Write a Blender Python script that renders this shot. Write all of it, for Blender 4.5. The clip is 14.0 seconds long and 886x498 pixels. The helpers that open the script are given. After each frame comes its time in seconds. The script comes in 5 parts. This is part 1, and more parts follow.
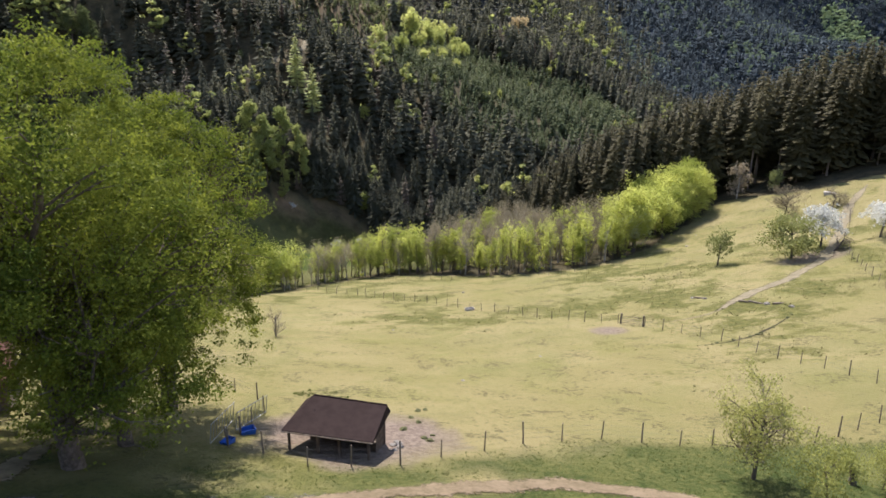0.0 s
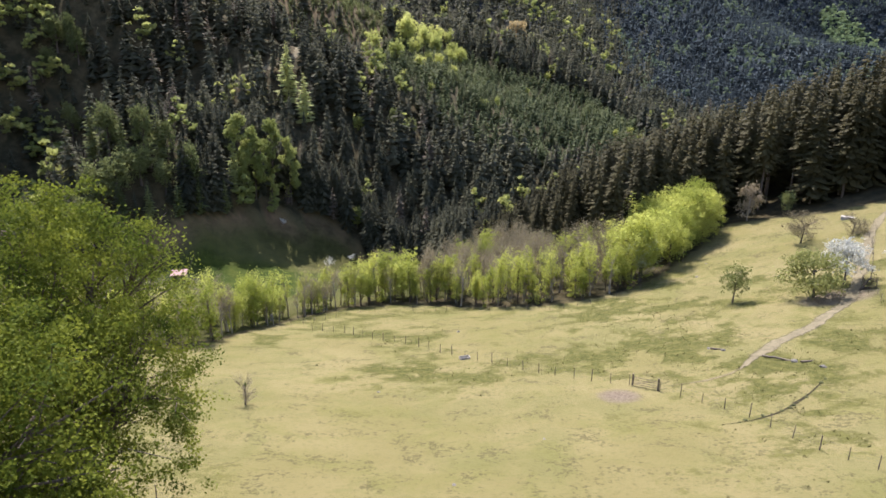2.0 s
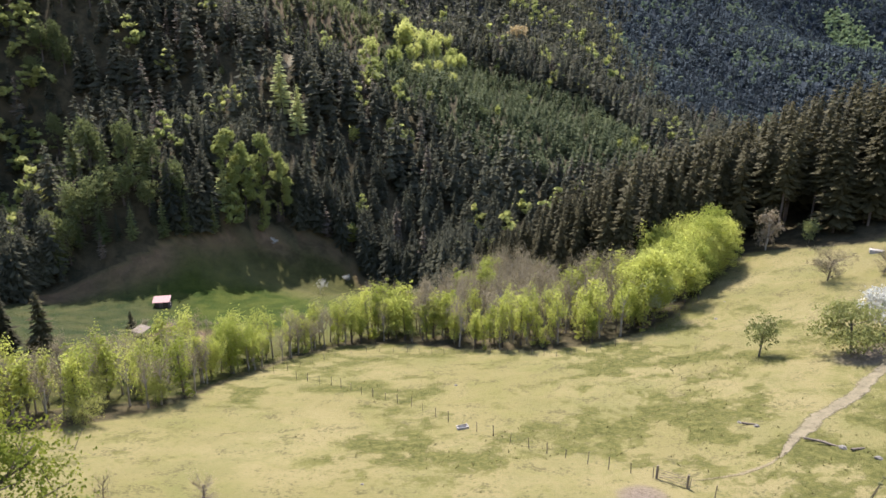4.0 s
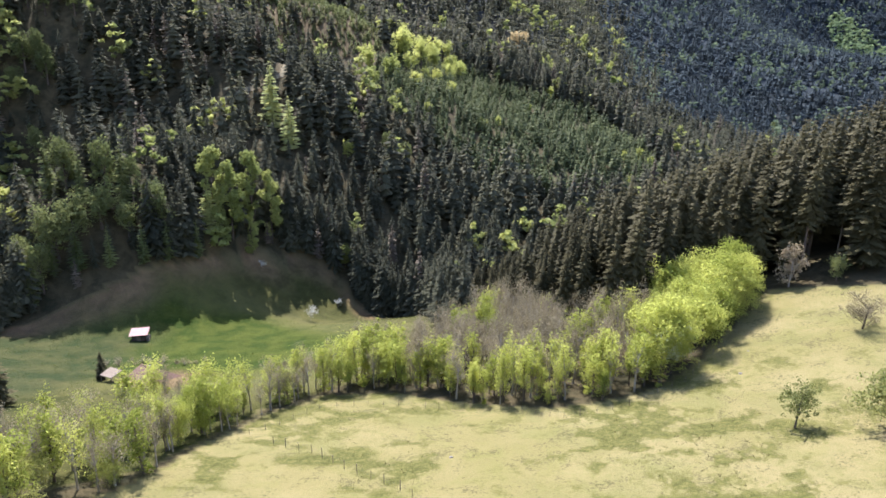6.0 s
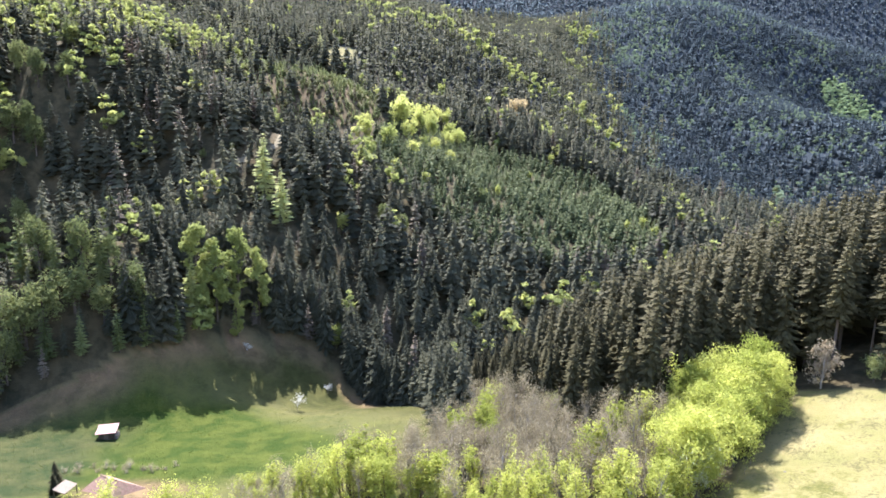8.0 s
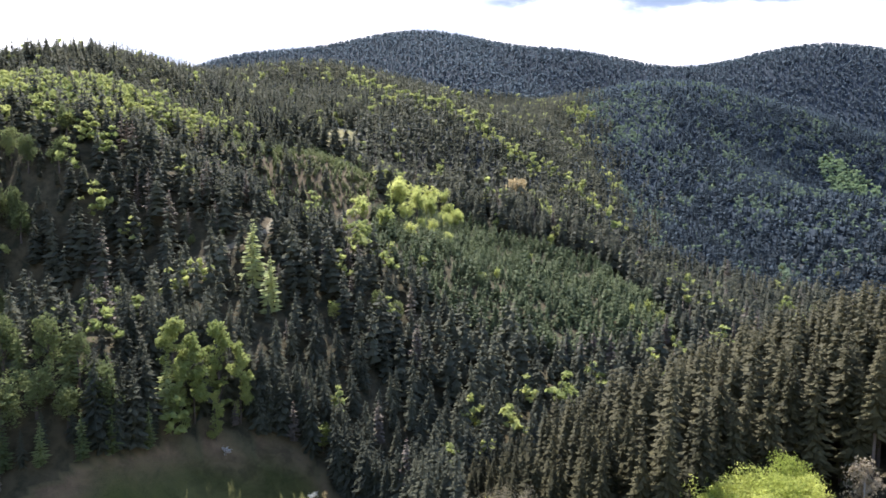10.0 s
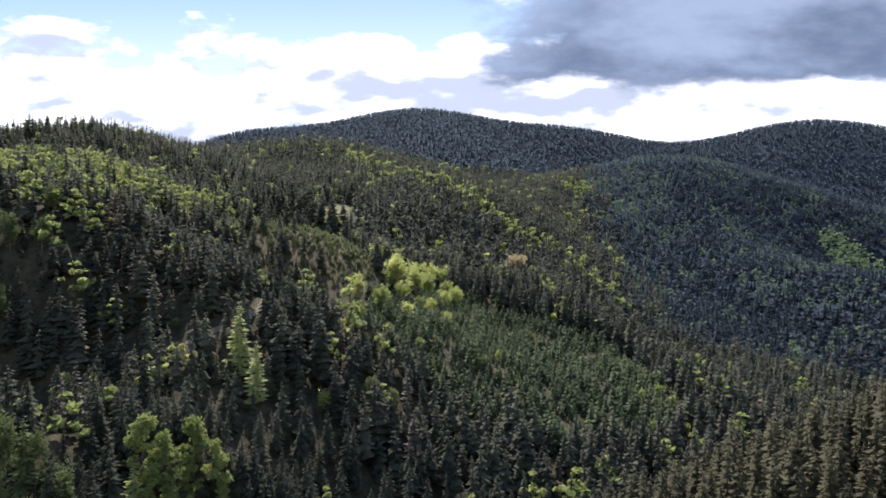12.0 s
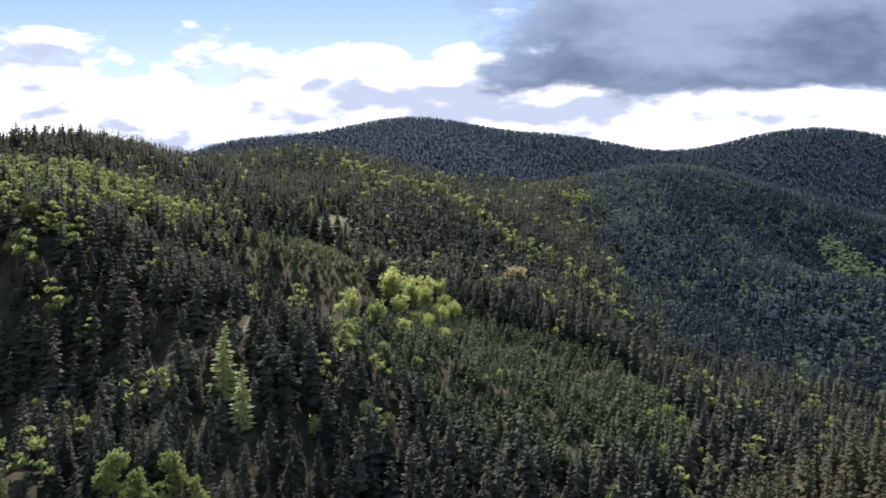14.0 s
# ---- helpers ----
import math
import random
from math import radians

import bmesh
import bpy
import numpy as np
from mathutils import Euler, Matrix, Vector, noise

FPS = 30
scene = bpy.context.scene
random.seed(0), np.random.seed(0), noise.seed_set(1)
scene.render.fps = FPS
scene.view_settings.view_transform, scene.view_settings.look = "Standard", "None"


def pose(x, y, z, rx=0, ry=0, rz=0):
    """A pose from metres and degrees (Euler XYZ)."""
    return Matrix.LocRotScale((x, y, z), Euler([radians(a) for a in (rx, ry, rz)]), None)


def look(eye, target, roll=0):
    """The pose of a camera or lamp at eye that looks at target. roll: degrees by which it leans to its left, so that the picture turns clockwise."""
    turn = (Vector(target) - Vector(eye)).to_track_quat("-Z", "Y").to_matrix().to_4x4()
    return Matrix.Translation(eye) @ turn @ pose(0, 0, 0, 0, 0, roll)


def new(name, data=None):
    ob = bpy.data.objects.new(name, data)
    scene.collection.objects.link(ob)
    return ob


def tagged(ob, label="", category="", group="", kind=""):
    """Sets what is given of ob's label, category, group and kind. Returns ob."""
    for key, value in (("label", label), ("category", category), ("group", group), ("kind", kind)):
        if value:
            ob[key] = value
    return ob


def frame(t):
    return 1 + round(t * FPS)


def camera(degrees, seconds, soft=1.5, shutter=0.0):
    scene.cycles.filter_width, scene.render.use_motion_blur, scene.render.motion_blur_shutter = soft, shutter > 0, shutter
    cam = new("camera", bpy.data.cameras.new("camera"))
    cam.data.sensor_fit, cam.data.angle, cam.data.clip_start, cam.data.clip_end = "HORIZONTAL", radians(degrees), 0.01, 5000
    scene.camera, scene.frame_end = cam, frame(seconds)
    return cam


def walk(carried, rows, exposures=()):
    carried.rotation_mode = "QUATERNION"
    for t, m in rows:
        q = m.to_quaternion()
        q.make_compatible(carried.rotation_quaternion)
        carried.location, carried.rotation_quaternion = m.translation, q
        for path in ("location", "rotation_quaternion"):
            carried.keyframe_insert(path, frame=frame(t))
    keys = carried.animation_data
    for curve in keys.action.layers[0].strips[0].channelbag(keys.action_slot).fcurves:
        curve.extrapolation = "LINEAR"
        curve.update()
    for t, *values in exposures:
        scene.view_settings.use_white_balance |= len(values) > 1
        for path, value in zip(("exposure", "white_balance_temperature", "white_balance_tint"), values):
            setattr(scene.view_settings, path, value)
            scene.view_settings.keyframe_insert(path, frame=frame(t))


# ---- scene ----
cam = camera(68.4, 14.0, 1.7)
PATH = [
    (0, (0.0, 0.0, 28.5), (-0.2, 47.84, 13.97), 0.7),
    (0.5, (0.07, 2.39, 29.57), (0.16, 50.2, 14.94), 0.85),
    (1, (0.19, 5.33, 30.42), (0.26, 53.17, 15.88), 0.83),
    (1.5, (0.62, 8.74, 31.38), (0.6, 56.59, 16.87), 0.66),
    (2, (0.83, 12.02, 32.47), (0.78, 59.87, 17.96), 0.64),
    (2.5, (0.99, 15.36, 33.5), (0.94, 63.21, 19.01), 0.64),
    (3, (1.12, 18.79, 34.56), (1.06, 66.66, 20.1), 0.63),
    (5.5, (2.1, 38.04, 40.36), (2.06, 85.88, 25.83), 0.73),
    (6, (2.35, 41.91, 41.38), (2.29, 89.8, 26.98), 0.72),
    (6.5, (2.56, 45.74, 42.57), (2.48, 93.9, 29.11), 0.73),
    (7, (2.75, 49.47, 43.87), (2.67, 97.91, 31.46), 0.72),
    (7.5, (3.21, 53.33, 44.9), (3.07, 102.04, 33.62), 0.7),
    (8, (3.35, 57.32, 45.82), (3.22, 106.29, 35.76), 0.69),
    (10.5, (6.89, 74.82, 50.79), (6.44, 124.72, 47.81), 0.22),
    (11, (7.11, 78.77, 51.47), (6.64, 128.74, 49.93), 0.19),
    (11.5, (6.9, 82.48, 52.34), (6.48, 132.48, 52.13), 0.24),
    (12, (6.49, 86.56, 53.15), (6.15, 136.54, 54.25), 0.16),
    (12.5, (6.05, 90.89, 54.07), (5.8, 140.87, 55.56), 0.16),
    (13, (5.63, 95.29, 55.03), (5.48, 145.27, 56.55), 0.1),
    (13.5, (5.45, 99.48, 55.97), (5.35, 149.45, 57.56), -0.0),
    (14, (5.05, 103.23, 56.46), (5.05, 153.2, 58.21), -0.0),
]
EXPOSURES = [(0.0, 1.27), (3.0, 1.37), (5.5, 1.58), (6.5, 1.9), (7.5, 2.24), (8.2, 2.3), (10.5, 1.46), (11.0, 1.28), (12.0, 1.0), (14.0, 0.86)]
EXPOSURES = [(t, stops, 6400 if t < 5 else 6250 if t < 6 else 5950, 17) for t, stops in EXPOSURES]
walk(cam, [(t, look(eye, target, roll)) for t, eye, target, roll in PATH], EXPOSURES)

# ---- sky and sun ----
SUN_WAY = Vector((-0.16, 0.54, 0.83)).normalized()
sun = new("sun", bpy.data.lights.new("sun", "SUN"))
sun.data.energy, sun.data.angle, sun.data.color = 4.2, radians(0.55), (1.0, 0.95, 0.86)
sun.matrix_world = look(SUN_WAY * 400, (0, 0, 0))


def node(tree, kind, **values):
    """Adds a node; inputs are set by name, with spaces as underscores, all else as attributes."""
    n = tree.nodes.new(kind)
    for key, value in values.items():
        name = key.replace("_", " ")
        if name in n.inputs:
            n.inputs[name].default_value = value
        elif key == "operation":
            n.operation = value
        elif key == "blend_type":
            n.blend_type = value
        elif key == "data_type":
            n.data_type = value
        elif key == "attribute_name":
            n.attribute_name = value
    return n


def maths(tree, op, a, b=None, c=None, clamp=False):
    n = tree.nodes.new("ShaderNodeMath")
    n.operation, n.use_clamp = op, clamp
    for i, v in enumerate((a, b, c)):
        if v is None:
            continue
        if isinstance(v, (int, float)):
            n.inputs[i].default_value = v
        else:
            tree.links.new(v, n.inputs[i])
    return n.outputs[0]


def vmaths(tree, op, a, b=None):
    n = tree.nodes.new("ShaderNodeVectorMath")
    n.operation = op
    for i, v in enumerate((a, b)):
        if v is None:
            continue
        if isinstance(v, (tuple, list, Vector)):
            n.inputs[i].default_value = v
        else:
            tree.links.new(v, n.inputs[i])
    return n.outputs["Value"] if op == "DOT_PRODUCT" else n.outputs[0]


def mixed(tree, fac, a, b, blend="MIX"):
    """A colour mix; a, b and fac are sockets, numbers or colours."""
    n = tree.nodes.new("ShaderNodeMix")
    n.data_type, n.blend_type = "RGBA", blend
    for i, v in ((0, fac), (6, a), (7, b)):
        if isinstance(v, (int, float)):
            n.inputs[i].default_value = v
        elif isinstance(v, tuple):
            n.inputs[i].default_value = (*v[:3], 1.0)
        else:
            tree.links.new(v, n.inputs[i])
    return n.outputs[2]


def ramp(tree, value, lo, hi):
    """A smooth step of value from lo to hi."""
    n = tree.nodes.new("ShaderNodeMapRange")
    n.interpolation_type = "SMOOTHSTEP"
    n.inputs["From Min"].default_value, n.inputs["From Max"].default_value = lo, hi
    tree.links.new(value, n.inputs["Value"])
    return n.outputs[0]


def noised(tree, vector, scale, detail=4.0, rough=0.55, out="Fac"):
    n = tree.nodes.new("ShaderNodeTexNoise")
    n.inputs["Scale"].default_value, n.inputs["Detail"].default_value, n.inputs["Roughness"].default_value = scale, detail, rough
    tree.links.new(vector, n.inputs["Vector"])
    return n.outputs[out]


world = bpy.data.worlds.new("world")
scene.world = world
world.use_nodes = True
wt = world.node_tree
wt.nodes.clear()
sky = wt.nodes.new("ShaderNodeTexSky")
sky.sky_type, sky.sun_disc = "NISHITA", False
sky.sun_elevation, sky.sun_rotation = math.asin(SUN_WAY.z), math.atan2(SUN_WAY.x, SUN_WAY.y)
sky.altitude, sky.dust_density = 600, 1.5
where = wt.nodes.new("ShaderNodeTexCoord").outputs["Generated"]
way = vmaths(wt, "NORMALIZE", where)
split = wt.nodes.new("ShaderNodeSeparateXYZ")
wt.links.new(way, split.inputs[0])
flat = maths(wt, "ADD", maths(wt, "MAXIMUM", split.outputs[2], 0.0), 0.16)
comb = wt.nodes.new("ShaderNodeCombineXYZ")
wt.links.new(maths(wt, "DIVIDE", split.outputs[0], flat), comb.inputs[0])
wt.links.new(maths(wt, "DIVIDE", split.outputs[1], flat), comb.inputs[1])
# scattered cumulus overhead and behind
puffs = noised(wt, comb.outputs[0], 1.35, 7.0, 0.56)
cover = ramp(wt, maths(wt, "ADD", puffs, maths(wt, "SUBTRACT", 0.10, maths(wt, "MULTIPLY", split.outputs[2], 0.62))), 0.38, 0.47)
shade = ramp(wt, noised(wt, vmaths(wt, "ADD", comb.outputs[0], (3.1, 0.4, 0)), 2.3, 8.0, 0.62), 0.40, 0.60)
cloud = mixed(wt, shade, (0.90, 0.89, 0.88), (0.38, 0.42, 0.48))
open_sky = vmaths(wt, "SCALE", sky.outputs[0])
open_sky.node.inputs["Scale"].default_value = 0.15
lit = mixed(wt, cover, open_sky, cloud)
# over the hills: a bank of cumulus with bright heads and grey feet, and a heavy grey cloud above it to the east
ahead_y = maths(wt, "MAXIMUM", split.outputs[1], 0.05)
rise = maths(wt, "DIVIDE", split.outputs[2], ahead_y)
bank_at = wt.nodes.new("ShaderNodeCombineXYZ")
wt.links.new(maths(wt, "MULTIPLY", maths(wt, "DIVIDE", split.outputs[0], ahead_y), 2.6), bank_at.inputs[0])
wt.links.new(maths(wt, "MULTIPLY", rise, 6.2), bank_at.inputs[1])


def billow(offset):
    return noised(wt, vmaths(wt, "ADD", bank_at.outputs[0], offset), 1.9, 9.0, 0.52)


thick_ = billow((7.3, 2.1, 0.0))
above_ = billow((7.3, 2.1 + 0.16, 0.02))
bank = ramp(wt, maths(wt, "ADD", thick_, maths(wt, "MULTIPLY", maths(wt, "SUBTRACT", 0.335, rise), 2.2)), 0.44, 0.52)
relief = maths(wt, "ADD", maths(wt, "MULTIPLY", maths(wt, "SUBTRACT", thick_, above_), 3.4), maths(wt, "MULTIPLY", maths(wt, "SUBTRACT", 0.55, thick_), 1.4))
heads = mixed(wt, ramp(wt, relief, -0.20, 0.26), (0.36, 0.39, 0.45), (0.93, 0.92, 0.90))
pale_sky = mixed(wt, ramp(wt, rise, 0.22, 0.46), (0.52, 0.60, 0.68), (0.25, 0.37, 0.53))
front_sky = mixed(wt, bank, pale_sky, heads)
wisp = maths(wt, "SUBTRACT", noised(wt, bank_at.outputs[0], 1.5, 8.0, 0.58), 0.5)
base = ramp(wt, maths(wt, "ADD", rise, maths(wt, "MULTIPLY", wisp, 0.16)), 0.262, 0.292)
side = ramp(wt, maths(wt, "ADD", split.outputs[0], maths(wt, "MULTIPLY", wisp, 0.55)), 0.03, 0.13)
heavy = maths(wt, "MULTIPLY", base, side)
belly = ramp(wt, maths(wt, "ADD", maths(wt, "ADD", wisp, 0.5), maths(wt, "MULTIPLY", maths(wt, "SUBTRACT", rise, 0.30), 1.6)), 0.36, 0.74)
front_sky = mixed(wt, heavy, front_sky, mixed(wt, belly, (0.095, 0.125, 0.182), (0.235, 0.285, 0.365)))
forward = maths(wt, "MULTIPLY", ramp(wt, split.outputs[1], 0.25, 0.5), maths(wt, "SUBTRACT", 1.0, ramp(wt, split.outputs[2], 0.46, 0.68)))
lit = mixed(wt, forward, lit, front_sky)
back = wt.nodes.new("ShaderNodeBackground")
wt.links.new(lit, back.inputs["Color"])
wt.links.new(back.outputs[0], wt.nodes.new("ShaderNodeOutputWorld").inputs["Surface"])


# ---- materials ----
def blank(name):
    m = bpy.data.materials.new(name)
    m.use_nodes = True
    t = m.node_tree
    t.nodes.clear()
    return m, t, t.nodes.new("ShaderNodeOutputMaterial")


def bumped(t, value, strength, distance):
    b = t.nodes.new("ShaderNodeBump")
    b.inputs["Strength"].default_value, b.inputs["Distance"].default_value = strength, distance
    t.links.new(value, b.inputs["Height"])
    return b.outputs[0]


def surface(t, out, colour, rough=0.8, normal=None, metal=0.0, specular=0.3):
    p = t.nodes.new("ShaderNodeBsdfPrincipled")
    p.inputs["Roughness"].default_value, p.inputs["Metallic"].default_value = rough, metal
    p.inputs["Specular IOR Level"].default_value = specular
    if isinstance(colour, tuple):
        p.inputs["Base Color"].default_value = (*colour, 1)
    else:
        t.links.new(colour, p.inputs["Base Color"])
    if normal is not None:
        t.links.new(normal, p.inputs["Normal"])
    t.links.new(p.outputs[0], out.inputs["Surface"])
    return p


def attribute(t, name):
    n = t.nodes.new("ShaderNodeAttribute")
    n.attribute_name = name
    return n.outputs["Fac"]


def leafy(name, dark, light, through_light=0.4, spread=1.0):
    """Leaves or needles: two shades picked tree by tree and spray by spray, with light shining through."""
    m, t, out = blank(name)
    rnd = t.nodes.new("ShaderNodeObjectInfo").outputs["Random"]
    tone = maths(t, "ADD", attribute(t, "tone"), maths(t, "MULTIPLY", attribute(t, "lone"), rnd))
    island = t.nodes.new("ShaderNodeNewGeometry").outputs["Random Per Island"]
    pick = maths(t, "ADD", maths(t, "MULTIPLY", tone, 0.75 * spread), maths(t, "MULTIPLY", island, 0.25), clamp=True)
    colour = mixed(t, pick, dark, light)
    p = t.nodes.new("ShaderNodeBsdfPrincipled")
    p.inputs["Roughness"].default_value, p.inputs["Specular IOR Level"].default_value = 0.65, 0.08
    t.links.new(colour, p.inputs["Base Color"])
    tr = t.nodes.new("ShaderNodeBsdfTranslucent")
    t.links.new(colour, tr.inputs["Color"])
    mix = t.nodes.new("ShaderNodeMixShader")
    mix.inputs[0].default_value = through_light
    t.links.new(p.outputs[0], mix.inputs[1])
    t.links.new(tr.outputs[0], mix.inputs[2])
    t.links.new(mix.outputs[0], out.inputs["Surface"])
    return m


def plain(name, a, b, scale, rough=0.8, bump=0.3, metal=0.0, specular=0.3):
    """Two mottled shades with a fine relief."""
    m, t, out = blank(name)
    co = t.nodes.new("ShaderNodeTexCoord").outputs["Object"]
    n = noised(t, co, scale, 6.0, 0.65)
    fine = noised(t, co, scale * 7, 3.0)
    rnd = t.nodes.new("ShaderNodeObjectInfo").outputs["Random"]
    pick = maths(t, "ADD", ramp(t, n, 0.3, 0.7), maths(t, "MULTIPLY", maths(t, "SUBTRACT", rnd, 0.5), 0.35), clamp=True)
    surface(t, out, mixed(t, pick, a, b), rough, bumped(t, fine, bump, 0.02), metal, specular)
    return m


SPRUCE = leafy("spruce_needles", (0.034, 0.039, 0.028), (0.158, 0.155, 0.096), 0.46)
LARCH_TWIGS = leafy("larch_twigs", (0.105, 0.080, 0.062), (0.20, 0.165, 0.115), 0.3)
HILL_GREEN = leafy("hill_leaves", (0.26, 0.30, 0.088), (0.56, 0.57, 0.19), 0.68)
EDGE_GREEN = leafy("edge_leaves", (0.085, 0.108, 0.042), (0.235, 0.255, 0.098), 0.45)
LARCH_GREEN = leafy("larch_needles", (0.42, 0.45, 0.17), (0.55, 0.56, 0.25), 0.5)
GREY_TWIGS = leafy("grey_twigs", (0.185, 0.158, 0.098), (0.33, 0.285, 0.180), 0.35)
FIR = leafy("young_fir_needles", (0.044, 0.062, 0.028), (0.165, 0.185, 0.078), 0.34)
YOUNG_GREEN = leafy("young_growth_needles", (0.080, 0.105, 0.042), (0.26, 0.275, 0.105), 0.42)
STAND = leafy("stand_needles", (0.028, 0.028, 0.014), (0.120, 0.106, 0.050), 0.34)
BEECH = leafy("beech_leaves", (0.20, 0.24, 0.075), (0.43, 0.44, 0.15), 0.5)
FRESH = leafy("fresh_leaves", (0.215, 0.262, 0.048), (0.57, 0.585, 0.160), 0.64)
LINDEN = leafy("linden_leaves", (0.054, 0.086, 0.014), (0.230, 0.255, 0.036), 0.46)
BUDS = leafy("budding_twigs", (0.28, 0.23, 0.16), (0.46, 0.40, 0.24), 0.4)
COPPER = leafy("copper_leaves", (0.38, 0.29, 0.14), (0.54, 0.43, 0.23), 0.4)
BLOSSOM = leafy("white_blossom", (0.46, 0.46, 0.41), (0.72, 0.72, 0.66), 0.4)
ORCHARD = leafy("orchard_leaves", (0.125, 0.148, 0.052), (0.27, 0.28, 0.10), 0.48)
# spruce needles with the blue haze of distance put into their colour
HAZED_SPRUCE = leafy("hazed_needles", (0.062, 0.082, 0.094), (0.082, 0.104, 0.114), 0.75)
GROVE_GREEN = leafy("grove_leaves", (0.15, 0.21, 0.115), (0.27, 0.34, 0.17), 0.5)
# beech leaves muted in colour to stand for haze on the side hill
HAZED_BEECH = leafy("hazed_leaves", (0.13, 0.18, 0.12), (0.22, 0.27, 0.16), 0.45)
BARK = plain("bark", (0.055, 0.042, 0.032), (0.15, 0.12, 0.095), 3.0, 0.9, 0.8)
PALE_BARK = plain("pale_bark", (0.20, 0.17, 0.13), (0.38, 0.34, 0.28), 2.0, 0.85, 0.5)
OLD_WOOD = plain("weathered_wood", (0.10, 0.075, 0.055), (0.22, 0.18, 0.14), 4.0, 0.85, 0.6)


def ground_material():
    m, t, out = blank("ground")
    co = t.nodes.new("ShaderNodeTexCoord").outputs["Object"]
    bent = vmaths(t, "ADD", co, vmaths(t, "MULTIPLY", noised(t, co, 0.11, 4.0, 0.6, "Color"), (13.0, 13.0, 0.0)))
    big, mid, fine = noised(t, co, 0.035, 5.0, 0.6), noised(t, bent, 0.15, 8.0, 0.66), noised(t, co, 2.6, 5.0, 0.7)
    dry = mixed(t, ramp(t, big, 0.35, 0.65), (0.166, 0.145, 0.060), (0.204, 0.174, 0.082))
    dry = mixed(t, maths(t, "MULTIPLY", ramp(t, mid, 0.42, 0.70), 0.7), dry, (0.146, 0.140, 0.047))
    dry = mixed(t, maths(t, "MULTIPLY", ramp(t, noised(t, co, 1.3, 7.0, 0.75), 0.50, 0.72), 0.55), dry, (0.108, 0.096, 0.042))
    dry = mixed(t, maths(t, "MULTIPLY", ramp(t, noised(t, bent, 0.07, 6.0, 0.7), 0.48, 0.62), 0.40), dry, (0.126, 0.126, 0.046))
    clump = ramp(t, maths(t, "ADD", noised(t, co, 1.9, 6.0, 0.75), maths(t, "MULTIPLY", maths(t, "SUBTRACT", noised(t, bent, 0.22, 5.0, 0.7), 0.5), 0.9)), 0.57, 0.66)
    dry = mixed(t, maths(t, "MULTIPLY", clump, 0.7), dry, (0.062, 0.060, 0.026))
    speck = noised(t, co, 0.9, 8.0, 0.78)
    damp = mixed(t, ramp(t, speck, 0.35, 0.68), (0.048, 0.052, 0.013), (0.135, 0.128, 0.042))
    wet = ramp(t, maths(t, "ADD", attribute(t, "damp"), maths(t, "ADD", maths(t, "MULTIPLY", maths(t, "SUBTRACT", speck, 0.5), 3.0), maths(t, "MULTIPLY", maths(t, "SUBTRACT", mid, 0.5), 2.4))), 0.36, 0.84)
    grass = mixed(t, wet, dry, damp)
    lush = mixed(t, ramp(t, mid, 0.35, 0.65), (0.019, 0.036, 0.0035), (0.050, 0.062, 0.0095))
    grass = mixed(t, attribute(t, "lush"), grass, lush)
    grass = mixed(t, attribute(t, "rank"), grass, mixed(t, ramp(t, mid, 0.3, 0.7), (0.026, 0.031, 0.008), (0.064, 0.062, 0.019)))
    verge = mixed(t, ramp(t, maths(t, "ADD", maths(t, "MULTIPLY", mid, 0.6), maths(t, "MULTIPLY", fine, 0.4)), 0.38, 0.62), (0.024, 0.041, 0.009), (0.088, 0.092, 0.028))
    grass = mixed(t, attribute(t, "verge"), grass, verge)
    grass = mixed(t, maths(t, "MULTIPLY", ramp(t, fine, 0.5, 0.75), 0.35), grass, (0.11, 0.11, 0.04))
    # shade on the valley meadow's lower left, painted as darker grass
    grass = mixed(t, attribute(t, "meadow_shade"), grass, mixed(t, ramp(t, mid, 0.35, 0.65), (0.018, 0.030, 0.010), (0.050, 0.052, 0.020)))
    soil = mixed(t, ramp(t, fine, 0.3, 0.7), (0.105, 0.080, 0.062), (0.200, 0.160, 0.128))
    soil_fac = maths(t, "MULTIPLY", attribute(t, "soil"), ramp(t, maths(t, "ADD", mid, attribute(t, "soil")), 0.75, 1.1), clamp=True)
    grass = mixed(t, soil_fac, grass, soil)
    litter = mixed(t, ramp(t, mid, 0.35, 0.65), (0.026, 0.026, 0.014), (0.075, 0.060, 0.032))
    # far forest floor tinted blue-grey in colour, for haze over distance
    litter = mixed(t, attribute(t, "far_haze"), litter, (0.022, 0.030, 0.037))
    brown = mixed(t, ramp(t, mid, 0.3, 0.7), (0.092, 0.062, 0.036), (0.190, 0.128, 0.070))
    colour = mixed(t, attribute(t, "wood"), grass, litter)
    colour = mixed(t, attribute(t, "brown"), colour, brown)
    surface(t, out, colour, 0.95, bumped(t, maths(t, "ADD", fine, mid), 0.9, 0.30), 0.0, 0.1)
    return m


GROUND = ground_material()
TAR_ROOF = plain("brown_roofing", (0.022, 0.015, 0.014), (0.030, 0.021, 0.019), 1.5, 0.95, 0.3, 0.0, 0.05)


